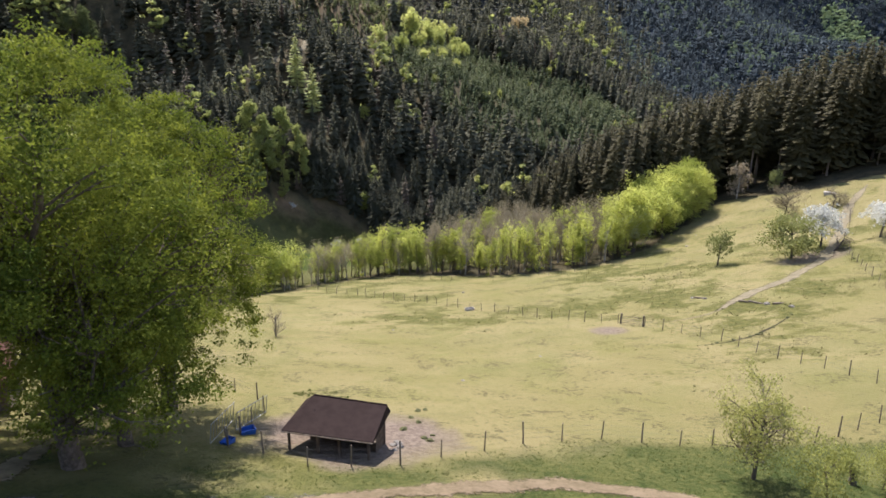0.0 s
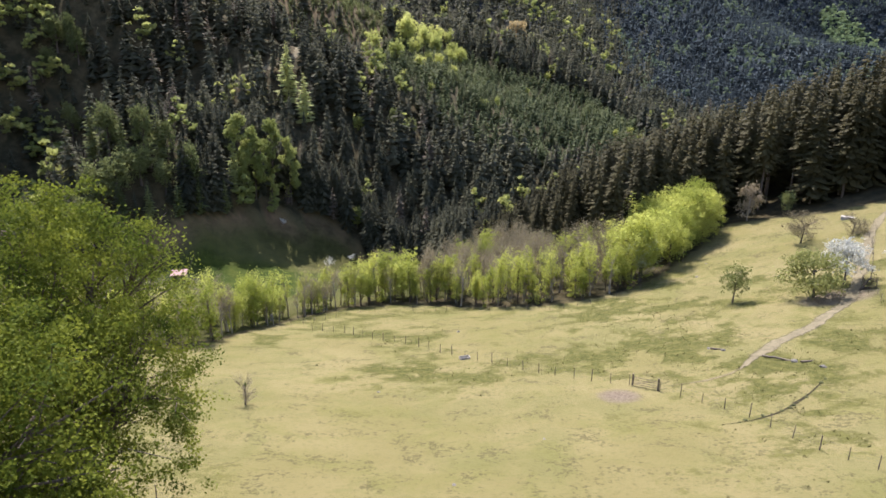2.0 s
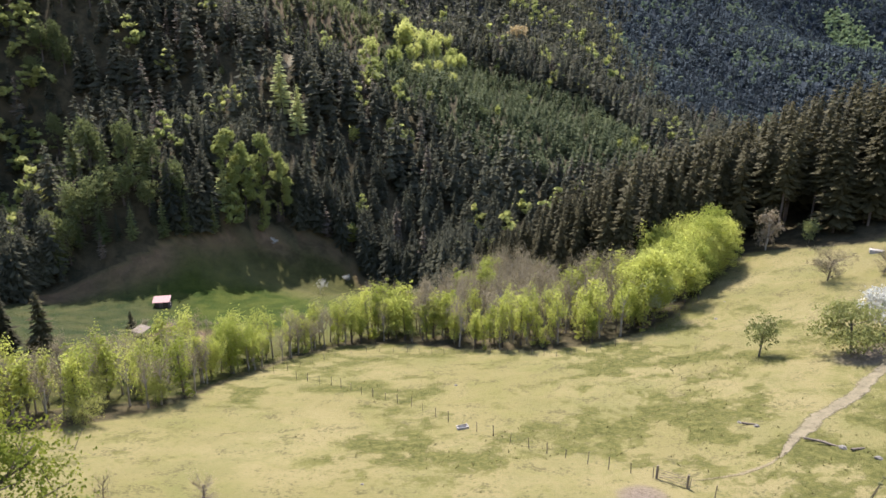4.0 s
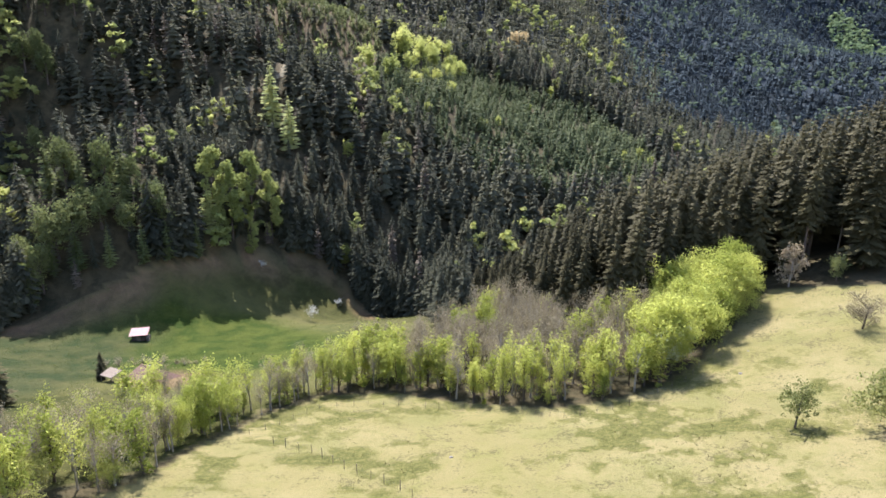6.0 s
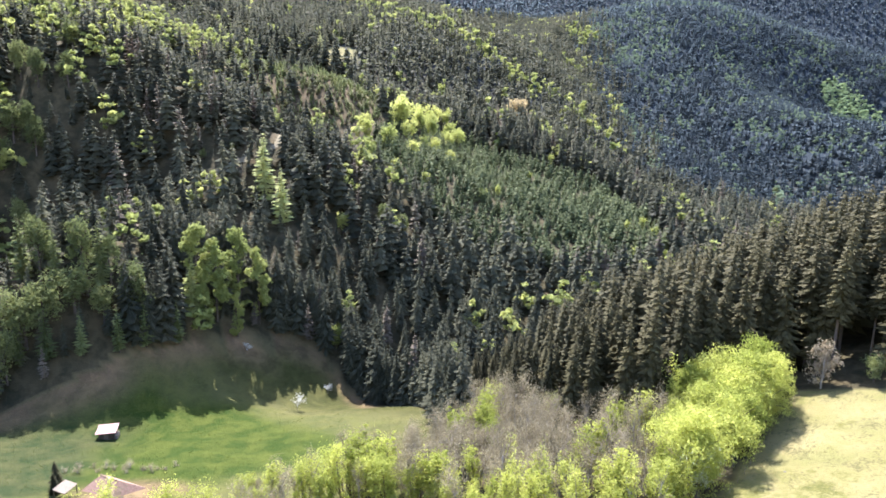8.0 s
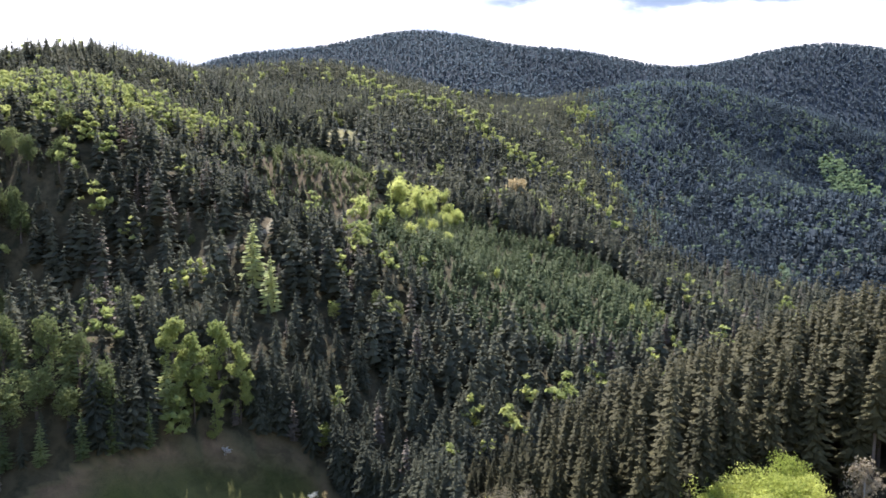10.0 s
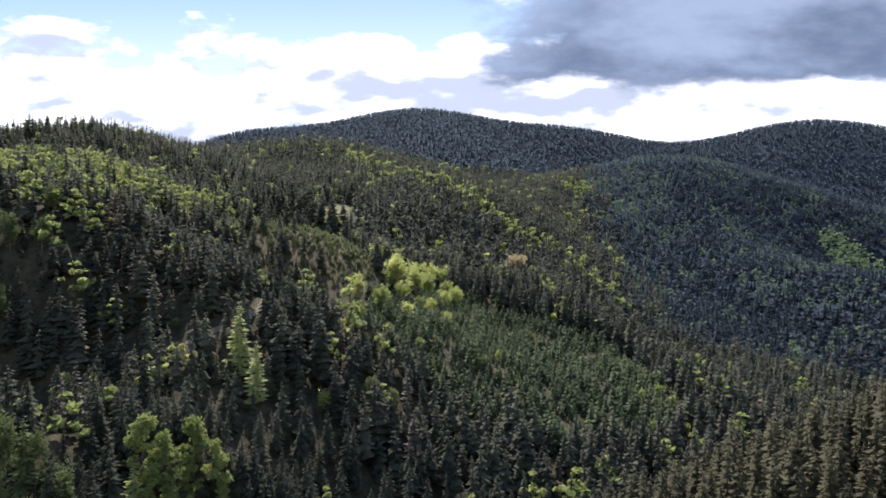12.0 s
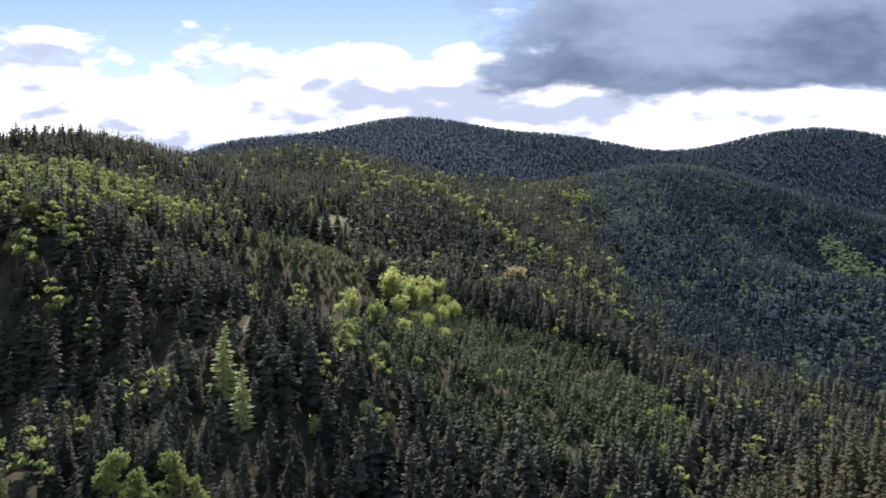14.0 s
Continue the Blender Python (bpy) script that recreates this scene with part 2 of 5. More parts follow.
def track_material(name, a, b, worn):
    """Bare ground that gives way to the grass along its ragged edges."""
    m, t, out = blank(name)
    co = t.nodes.new("ShaderNodeTexCoord").outputs["Object"]
    n, fine = noised(t, co, 0.7, 7.0, 0.7), noised(t, co, 3.5, 5.0, 0.7)
    p = surface(t, out, mixed(t, ramp(t, maths(t, "ADD", maths(t, "MULTIPLY", n, 0.6), maths(t, "MULTIPLY", fine, 0.4)), 0.35, 0.65), a, b), 0.95, bumped(t, fine, 0.7, 0.08), 0.0, 0.1)
    hold = ramp(t, maths(t, "ADD", attribute(t, "middle"), maths(t, "MULTIPLY", maths(t, "SUBTRACT", maths(t, "ADD", maths(t, "MULTIPLY", n, 0.55), maths(t, "MULTIPLY", fine, 0.45)), 0.5), 2.4)), worn, worn + 0.35)
    mix = t.nodes.new("ShaderNodeMixShader")
    t.links.new(hold, mix.inputs[0])
    t.links.new(t.nodes.new("ShaderNodeBsdfTransparent").outputs[0], mix.inputs[1])
    t.links.new(p.outputs[0], mix.inputs[2])
    t.links.new(mix.outputs[0], out.inputs["Surface"])
    return m


GRAVEL = track_material("gravel", (0.110, 0.094, 0.060), (0.200, 0.172, 0.112), 0.38)
SANDY = track_material("sandy_track", (0.12, 0.10, 0.055), (0.19, 0.16, 0.095), 0.60)
DITCH_EARTH = track_material("ditch_earth", (0.014, 0.014, 0.008), (0.045, 0.038, 0.022), 0.52)
SHED_WOOD = plain("dark_shed_wood", (0.05, 0.035, 0.025), (0.12, 0.085, 0.06), 3.0, 0.85, 0.5)
PINK_ROOF = plain("pale_red_roof", (0.27, 0.15, 0.14), (0.36, 0.22, 0.21), 2.0, 0.7, 0.2)
TILE_ROOF = plain("clay_tiles", (0.16, 0.095, 0.07), (0.26, 0.165, 0.125), 2.0, 0.8, 0.4)
WALL_WHITE = plain("whitewash", (0.55, 0.52, 0.47), (0.72, 0.70, 0.65), 1.5, 0.9, 0.2)
BLUE = plain("blue_plastic", (0.01, 0.06, 0.25), (0.02, 0.10, 0.38), 2.0, 0.5, 0.1)
STEEL = plain("galvanised_steel", (0.22, 0.23, 0.24), (0.36, 0.37, 0.38), 6.0, 0.5, 0.1, 0.7)
WIRE = plain("dull_wire", (0.06, 0.058, 0.055), (0.11, 0.105, 0.10), 6.0, 0.8, 0.1, 0.0, 0.1)
STONE = plain("pale_stone", (0.26, 0.24, 0.21), (0.42, 0.39, 0.35), 2.0, 0.9, 0.5)
FIELD_STONE = plain("field_stone", (0.12, 0.11, 0.095), (0.23, 0.21, 0.18), 2.0, 0.9, 0.5)

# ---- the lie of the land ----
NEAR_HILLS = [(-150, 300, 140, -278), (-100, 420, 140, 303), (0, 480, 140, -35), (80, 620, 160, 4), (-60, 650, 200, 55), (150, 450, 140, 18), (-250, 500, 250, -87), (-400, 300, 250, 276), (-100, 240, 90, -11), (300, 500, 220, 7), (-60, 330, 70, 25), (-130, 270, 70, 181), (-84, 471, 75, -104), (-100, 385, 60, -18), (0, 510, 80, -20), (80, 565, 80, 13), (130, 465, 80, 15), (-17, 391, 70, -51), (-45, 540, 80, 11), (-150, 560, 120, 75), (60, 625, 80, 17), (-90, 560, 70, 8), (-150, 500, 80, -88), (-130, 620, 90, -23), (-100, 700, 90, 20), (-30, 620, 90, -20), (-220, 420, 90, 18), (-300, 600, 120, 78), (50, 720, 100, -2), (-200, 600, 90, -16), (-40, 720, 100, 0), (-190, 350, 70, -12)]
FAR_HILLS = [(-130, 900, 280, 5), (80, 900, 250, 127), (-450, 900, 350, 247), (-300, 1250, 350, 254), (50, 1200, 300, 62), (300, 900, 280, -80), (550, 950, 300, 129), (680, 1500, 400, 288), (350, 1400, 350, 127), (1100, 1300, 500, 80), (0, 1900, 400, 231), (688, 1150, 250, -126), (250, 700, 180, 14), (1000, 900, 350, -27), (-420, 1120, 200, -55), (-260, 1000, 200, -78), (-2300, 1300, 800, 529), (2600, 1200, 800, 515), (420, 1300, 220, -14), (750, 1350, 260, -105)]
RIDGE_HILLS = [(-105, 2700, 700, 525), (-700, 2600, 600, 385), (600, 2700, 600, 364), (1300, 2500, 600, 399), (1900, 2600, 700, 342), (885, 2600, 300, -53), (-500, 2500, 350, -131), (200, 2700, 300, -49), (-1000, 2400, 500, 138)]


def soft_clip(v, lo, hi, s):
    """Clamps v softly between lo and hi."""
    v = lo + s * np.logaddexp(0, (v - lo) / s)
    return hi - s * np.logaddexp(0, (hi - v) / s)


def lumps(x, y, size, octaves=4, seed_=0, rough=0.55):
    """Smooth random lumps of the plan, from 0 to 1, in several sizes."""
    out, amp, total = 0.0, 1.0, 0.0
    for n in range(octaves):
        u, v = x / size * 2 ** n + 17.3 * (n + seed_), y / size * 2 ** n - 9.1 * (n + seed_)
        i, j = np.floor(u), np.floor(v)
        fu, fv = u - i, v - j
        fu, fv = fu * fu * (3 - 2 * fu), fv * fv * (3 - 2 * fv)

        def corner(a, b):
            k = np.sin(a * 127.1 + b * 311.7 + seed_ * 74.7) * 43758.5453
            return k - np.floor(k)

        out = out + amp * ((corner(i, j) * (1 - fu) + corner(i + 1, j) * fu) * (1 - fv) + (corner(i, j + 1) * (1 - fu) + corner(i + 1, j + 1) * fu) * fv)
        total += amp
        amp *= rough
    return out / total


def height(x, y):
    """The lie of the land: the pasture slope, and beyond the brook the wooded hills."""
    x, y = np.asarray(x, float), np.asarray(y, float)
    u, v = soft_clip(x, -150, 140, 15) / 100, soft_clip(y, -60, 300, 10) / 100
    slope = 13.6 - 7.0 * u - 32.2 * v + 11.1 * u * u + 11.1 * u * v + 3.6 * v * v
    slope = slope - 0.42 * 12 * np.logaddexp(0, (y - 250) / 12)
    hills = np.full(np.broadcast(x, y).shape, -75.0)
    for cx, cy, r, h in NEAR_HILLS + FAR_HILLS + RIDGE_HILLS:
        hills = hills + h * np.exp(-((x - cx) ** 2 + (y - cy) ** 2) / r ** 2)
    slope = slope + 0.9 * (lumps(x, y, 22, 3, 2) - 0.5)
    blend = 64.0 + 900.0 * np.exp(-(((x + 60) / 75) ** 2 + ((y - 258) / 50) ** 2))
    return 0.5 * (slope + hills + np.sqrt((slope - hills) ** 2 + blend))


def inside(x, y, poly):
    """Whether points lie in a polygon of the plan."""
    hit = np.zeros(np.shape(x), bool)
    for (ax, ay), (bx, by) in zip(poly, poly[1:] + poly[:1]):
        cross = ((ay > y) != (by > y)) & (x < (bx - ax) * (y - ay) / (by - ay + 1e-9) + ax)
        hit ^= cross
    return hit


def off_line(x, y, line):
    """The distance of points from a polyline of the plan."""
    far = np.full(np.shape(x), 1e9)
    for (ax, ay), (bx, by) in zip(line, line[1:]):
        dx, dy = bx - ax, by - ay
        k = np.clip(((x - ax) * dx + (y - ay) * dy) / (dx * dx + dy * dy), 0, 1)
        far = np.minimum(far, np.hypot(x - ax - k * dx, y - ay - k * dy))
    return far


def step(v, lo, hi):
    k = np.clip((v - lo) / (hi - lo), 0, 1)
    return k * k * (3 - 2 * k)


BELT_LINE = [(-78, 92), (-52, 112), (-44, 128), (-40, 147), (-34, 163), (-24, 174), (-8, 172), (8, 162), (24, 154), (42, 155), (54, 164), (66, 178), (84, 198)]
PASTURE = BELT_LINE + [(104, 182), (150, 168), (260, 150), (400, -200), (-400, -200), (-200, 40)]
GROVE = BELT_LINE + [(80, 204), (70, 200), (52, 192), (34, 205), (16, 234), (6, 214), (-8, 192), (-28, 188), (-44, 166), (-60, 166), (-66, 140), (-90, 114)]
FAR_MEADOW = [(-138, 212), (-134, 229), (-126, 234), (-107, 248), (-90, 267), (-72, 290), (-56, 303), (-43, 304), (-33, 294), (-22, 280), (-8, 264), (0, 242), (6, 200), (2, 176), (-20, 182), (-36, 166), (-46, 130), (-64, 116), (-96, 122), (-116, 165), (-130, 200)]
STAND_AREA = [(30, 208), (52, 194), (70, 203), (88, 207), (104, 191), (150, 178), (230, 165), (240, 330), (60, 305), (4, 268), (12, 240)]
CLEARING = [(-91, 497), (-60, 514), (-42, 529), (-46, 563), (-82, 646), (-122, 690), (-170, 690), (-165, 564), (-128, 525), (-107, 505)]
PLANTATION = [(-50, 440), (-48, 505), (-30, 560), (12, 590), (53, 575), (120, 570), (140, 500), (136, 431), (95, 389), (33, 388), (-4, 410)]
HIGH_MEADOW = [(-117, 697), (-102, 693), (-83, 712), (-91, 754), (-107, 768), (-120, 746)]
FOREST_ROAD = [(-116, 373), (-110, 379), (-104, 381), (-102, 385), (-95, 390), (-86, 405), (-90, 445), (-92, 475), (-89, 487), (-81, 496), (-72, 502), (-58, 509), (-47, 519)]
ROAD_CUT = [(36, 442), (57, 466), (79, 499), (112, 539)]
BELT_DEPTH = 17.0
# light trees that stand out on the hill across the brook, as x, y and height
SPRING_GREEN = [(-86, 285, 33), (-80, 287, 32), (-75, 297, 35), (-68, 299, 31), (-82, 281, 18), (-73, 288, 18), (-52, 504, 16), (-30, 531, 22), (-19, 550, 20), (-8, 594, 23), (4, 614, 21), (-12, 510, 10), (6, 492, 12), (93, 670, 17), (85, 574, 11), (64, 533, 9), (36, 459, 8), (25, 443, 8), (114, 448, 8), (126, 457, 9), (130, 446, 8), (109, 413, 7), (127, 416, 7), (-177, 541, 15), (-45, 362, 11), (-40, 307, 12), (-28, 529, 27), (-33, 480, 20), (-16, 543, 21), (-17, 477, 13), (-49, 496, 17), (-45, 434, 10), (-35, 421, 8), (-26, 438, 9), (-8, 435, 9), (-4, 505, 14), (-22, 510, 17), (-8, 559, 19), (5, 540, 16)]
LEAFING = [(-28, 380, 14), (-18, 381, 14), (-130, 266, 24), (-123, 263, 21), (-117, 267, 24), (-111, 268, 23), (-109, 270, 19), (-138, 269, 24), (-128, 241, 19), (-105, 390, 7), (-118, 385, 7), (-245, 574, 14), (-249, 543, 14), (-224, 553, 14), (-313, 774, 16), (-223, 414, 22), (-215, 390, 24), (-207, 391, 24), (-203, 388, 20), (-216, 381, 19), (-213, 412, 22), (-198, 414, 20), (-199, 364, 23), (-207, 438, 21), (383, 698, 13), (337, 718, 11), (378, 713, 11)]
YELLOW_LARCH = [(-82, 364, 32), (-71, 352, 26), (-121, 722, 21), (-87, 282, 20)]
LIGHT_TREES = SPRING_GREEN + LEAFING + YELLOW_LARCH + [(69, 672, 25)]


def ground():
    rings = np.r_[np.arange(0, 220, 1.45), 220 * 1.036 ** np.arange(0, 87)]
    turns = np.linspace(0, 2 * np.pi, 500, endpoint=False)
    r, a = np.meshgrid(rings, turns, indexing="ij")
    x, y = r * np.sin(a), 70 + r * np.cos(a)
    z = height(x, y)
    v = np.stack([x, y, z], -1).reshape(-1, 3)
    n, k = len(rings), len(turns)
    i, j = np.meshgrid(np.arange(n - 1), np.arange(k), indexing="ij")
    jj = (j + 1) % k
    quads = np.stack([i * k + j, (i + 1) * k + j, (i + 1) * k + jj, i * k + jj], -1).reshape(-1, 4)[:, ::-1]
    tris = np.concatenate([quads[:, [0, 1, 2]], quads[:, [0, 2, 3]]])
    x, y = v[:, 0], v[:, 1]
    pasture, meadow = inside(x, y, PASTURE), inside(x, y, FAR_MEADOW)
    near_edge = off_line(x, y, BELT_LINE)
    stand_edge = off_line(x, y, [(84, 198), (104, 186), (150, 172)])
    wood = (~pasture & ~meadow & ~inside(x, y, HIGH_MEADOW)).astype(float)
    blotch = step(lumps(x, y * 1.7, 24, 5, 4, 0.66), 0.40, 0.56) * step(lumps(x, y * 1.5, 7, 4, 81, 0.7), 0.30, 0.54)
    band = step(x, -45, -5) * (1 - step(np.abs(y - (128 - 0.12 * x)), 24, 46)) + (1 - step(near_edge, 8, 28)) * (1 - step(x, 40, 60)) * 1.2
    low_right = step(x, 20, 45) * (1 - step(np.abs(y - 85), 18, 34))
    lush = meadow * (1 - step(np.hypot((x + 72) / 1.35, y - 222) + 24 * (lumps(x, y, 18, 4, 32) - 0.5), 26, 62))
    browned = (1 - step(np.hypot((x + 66) / 1.6, y - 190), 4, 11)) * 0.8 + meadow * (1 - step(off_line(x, y, FAR_MEADOW[1:10]) + 14 * (lumps(x, y, 16, 4, 31) - 0.5), -1, 11)) + inside(x, y, CLEARING) * 0.35 + 0.5 * (1 - step(off_line(x, y, ROAD_CUT), 1, 4)) + 0.3 * (1 - step(off_line(x, y, FOREST_ROAD), 2, 5))
    bare = np.maximum(1 - step(np.hypot((x + 7) / 1.35, y - 42.5) + 5 * (lumps(x, y, 4, 4, 62) - 0.5), 3.5, 8.5), np.maximum(0.9 - 0.9 * step(np.hypot(x - 24, y - 88), 1, 5), 0.8 - 0.8 * step(np.hypot((x - 73) / 1.5, y - 124), 2, 7)))
    bare = np.maximum(bare, 0.30 * (1 - step(np.hypot((x - 2) / 2.4, y - 46) + 8 * (lumps(x, y, 6, 4, 61) - 0.5), 3, 14)))
    front = 1 - step(y - 38.9 - 0.4 * np.clip(x, -8, 11), -1.8, 0.2)
    me = tri_mesh("ground", v, tris, GROUND, dict(damp=np.clip(np.maximum(np.maximum(band, low_right) * blotch, 0.42 * step(lumps(x, y * 1.6, 15, 5, 9, 0.66), 0.52, 0.70)), 0, 1) * pasture, lush=lush * 1.0, rank=np.clip(meadow * (1 - lush), 0, 1), verge=front * step(lumps(x, y * 1.8, 7, 4, 13), 0.22, 0.50) * 0.95 * pasture,
                  soil=bare, meadow_shade=meadow * step(-x + 18 * (lumps(x, y, 14, 4, 71) - 0.5), 78, 94) * (1 - step(y, 220, 250)) * 0.9, wood=wood, brown=np.clip(browned, 0, 1), far_haze=step(y, 600, 850)), smooth=True)
    return tagged(new("ground", me), "pale spring pasture sloping down to a brook, wooded hills beyond", "ground", kind="structure")


def tri_mesh(name, v, tris, material, values=None, smooth=False, other=None, others=None):
    """A mesh from arrays of corners and triangles, with values for its corners."""
    me = bpy.data.meshes.new(name)
    v, tris = np.ascontiguousarray(v, np.float32), np.ascontiguousarray(tris, np.int32)
    me.vertices.add(len(v))
    me.vertices.foreach_set("co", v.ravel())
    me.loops.add(3 * len(tris))
    me.loops.foreach_set("vertex_index", tris.ravel())
    me.polygons.add(len(tris))
    me.polygons.foreach_set("loop_start", np.arange(0, 3 * len(tris), 3, dtype=np.int32))
    me.polygons.foreach_set("use_smooth", np.full(len(tris), smooth))
    for key, data in (values or {}).items():
        me.attributes.new(key, "FLOAT", "POINT").data.foreach_set("value", np.ascontiguousarray(data, np.float32))
    me.materials.append(material)
    if other is not None:
        me.materials.append(other)
        me.polygons.foreach_set("material_index", np.ascontiguousarray(others, np.int32))
    me.update(calc_edges=True)
    me.validate()
    return me


ground()

# ---- shapes of trees, one metre tall ----
rng = np.random.default_rng(7)


def sticks(lines, sides=4):
    """Tapered limbs: rows of start, end, radius at the start and at the end."""
    v, f = [], []
    for a, b, ra, rb, *_ in lines:
        a, b = np.asarray(a, float), np.asarray(b, float)
        way_ = (b - a) / max(np.linalg.norm(b - a), 1e-6)
        side = np.cross(way_, (0, 0, 1) if abs(way_[2]) < 0.9 else (1, 0, 0))
        side /= np.linalg.norm(side)
        other = np.cross(way_, side)
        base = len(v)
        for centre, radius in ((a, ra), (b, rb)):
            for n in range(sides):
                w = 2 * math.pi * n / sides
                v.append(centre + radius * (math.cos(w) * side + math.sin(w) * other))
        for n in range(sides):
            m_ = (n + 1) % sides
            f += [(base + n, base + m_, base + sides + m_), (base + n, base + sides + m_, base + sides + n)]
    return np.array(v), np.array(f)


def tube(rows_, sides=7):
    """One bent, tapered stem through the limbs given, with a closed top."""
    pts_ = [rows_[0][0]] + [r[1] for r in rows_]
    radii = [rows_[0][2] * 1.25] + [r[3] for r in rows_]
    v, f = [], []
    for p, r in zip(pts_, radii):
        for n in range(sides):
            w = 2 * math.pi * n / sides
            v.append(np.asarray(p, float) + (r * math.cos(w), r * math.sin(w), 0))
    for k in range(len(pts_) - 1):
        for n in range(sides):
            a, b = k * sides + n, k * sides + (n + 1) % sides
            f += [(a, b, b + sides), (a, b + sides, a + sides)]
    v.append(np.asarray(pts_[-1], float))
    last = (len(pts_) - 1) * sides
    f += [(last + n, last + (n + 1) % sides, len(v) - 1) for n in range(sides)]
    return np.array(v), np.array(f)


def conifer(tiers, arms, width, bare, twigs=0, droop=0.35, ragged=0.25, coarse=False):
    """A conifer's crown: tiers of folded, drooping boughs round a thin core, with side twigs on near trees."""
    v, f = [], []
    for n in range(5):
        v.append(np.array((width * 0.22 * math.cos(1.2566 * n), width * 0.22 * math.sin(1.2566 * n), bare)))
    v.append(np.array((0, 0, 0.97)))
    f += [(n, (n + 1) % 5, 5) for n in range(5)]
    for i in range(tiers):
        k = (i + 0.3) / tiers
        z = bare + (1 - bare) * k
        reach = width * ((1 - k) ** 0.66) * (0.62 + 0.38 * min(1, 5 * (k + 0.05))) + 0.005
        for j in range(arms):
            w = 2 * math.pi * (j + rng.uniform(-0.35, 0.35)) / arms + i * 2.4
            r = reach * rng.uniform(1 - ragged, 1 + ragged * 0.8)
            d = np.array((math.cos(w), math.sin(w), 0.0))
            s = np.array((-math.sin(w), math.cos(w), 0.0))
            zz = z + rng.uniform(-0.5, 0.5) * (1 - bare) / tiers
            slope = droop * rng.uniform(0.6, 1.4)
            half = r * math.sin(math.pi / arms) * rng.uniform(0.75, 1.2) * (0.55 if twigs else 1.0)
            root_ = d * r * 0.06 + np.array((0, 0, zz + 0.10 * r))
            tip = d * r + (0, 0, zz - slope * r)
            out = d * r * 0.58 + np.array((0, 0, zz - slope * r * 0.62))
            b = len(v)
            if coarse:
                v += [root_ + s * half * 0.6, out - s * half, tip]
                f.append((b, b + 1, b + 2))
                continue
            v += [root_, out + s * half - (0, 0, half * 0.30), tip, out - s * half - (0, 0, half * 0.30)]
            f += [(b, b + 2, b + 1), (b, b + 3, b + 2)]
            for q in range(twigs):
                g = 0.28 + 0.62 * q / twigs
                for sign in (-1, 1):
                    p = d * r * g + np.array((0, 0, zz + 0.06 * r - slope * r * g))
                    e = p + (s * sign * 0.72 + d * 0.55) * r * 0.52 * (1.1 - g) * rng.uniform(0.8, 1.2) - (0, 0, 0.22 * r * (1.1 - g) + 0.003)
                    b = len(v)
                    v += [p - d * r * 0.09, p + d * r * 0.13, e]
                    f.append((b, b + 1, b + 2))
    return np.array(v), np.array(f)


def leaves(points, size, lift=0.4):
    """Sprays of leaves: a bent diamond of two faces at each point."""
    n = len(points)
    a = rng.normal(size=(n, 3))
    a /= np.linalg.norm(a, axis=1)[:, None]
    b = np.cross(a, rng.normal(size=(n, 3)))
    b /= np.linalg.norm(b, axis=1)[:, None]
    s = size * rng.uniform(0.6, 1.35, (n, 1))
    c = np.cross(a, b)
    v = np.stack([points - a * s, points + b * s * 0.62 + c * s * lift * 0.5, points + a * s, points - b * s * 0.62 + c * s * lift * 0.5], 1).reshape(-1, 3)
    i = np.arange(n)[:, None] * 4
    f = np.concatenate([i + (0, 1, 2), i + (0, 2, 3)])
    return v, f


def crown_points(n, lobes, shell=0.55, clump=0.20, each=12):
    """Points in small sprays over uneven lobes (x, y, z, rx, rz), thicker towards their rims."""
    lobes = np.array(lobes, float)
    size = lobes[:, 3] ** 2 * lobes[:, 4]
    m = max(6, n // each)
    which = rng.choice(len(lobes), m, p=size / size.sum())
    d = rng.normal(size=(m, 3))
    d /= np.linalg.norm(d, axis=1)[:, None]
    r = shell + (1 - shell) * rng.random(m) ** 0.7
    r = np.where(rng.random(m) < 0.15, rng.random(m), r)
    sprays = lobes[which, :3] + d * r[:, None] * lobes[which][:, [3, 3, 4]]
    pick = rng.integers(0, m, n)
    return sprays[pick] + rng.normal(0, 1, (n, 3)) * (1.0, 1.0, 0.6) * clump * lobes[which[pick], 3][:, None]


def round_lobes(n, width, bottom, seed_):
    """Lobes of a broadleaf crown in the box of a tree one metre tall."""
    g = np.random.default_rng(seed_)
    out = []
    mid_ = (1 + bottom) / 2
    for i in range(n):
        w, k = g.uniform(0, 6.28), g.uniform(-1, 1)
        ring = math.sqrt(1 - k * k) * g.uniform(0.35, 0.72)
        out.append((width * ring * math.cos(w), width * ring * math.sin(w), mid_ + k * 0.62 * (1 - bottom) / 2, width * g.uniform(0.34, 0.55), (1 - bottom) * g.uniform(0.14, 0.24)))
    return out


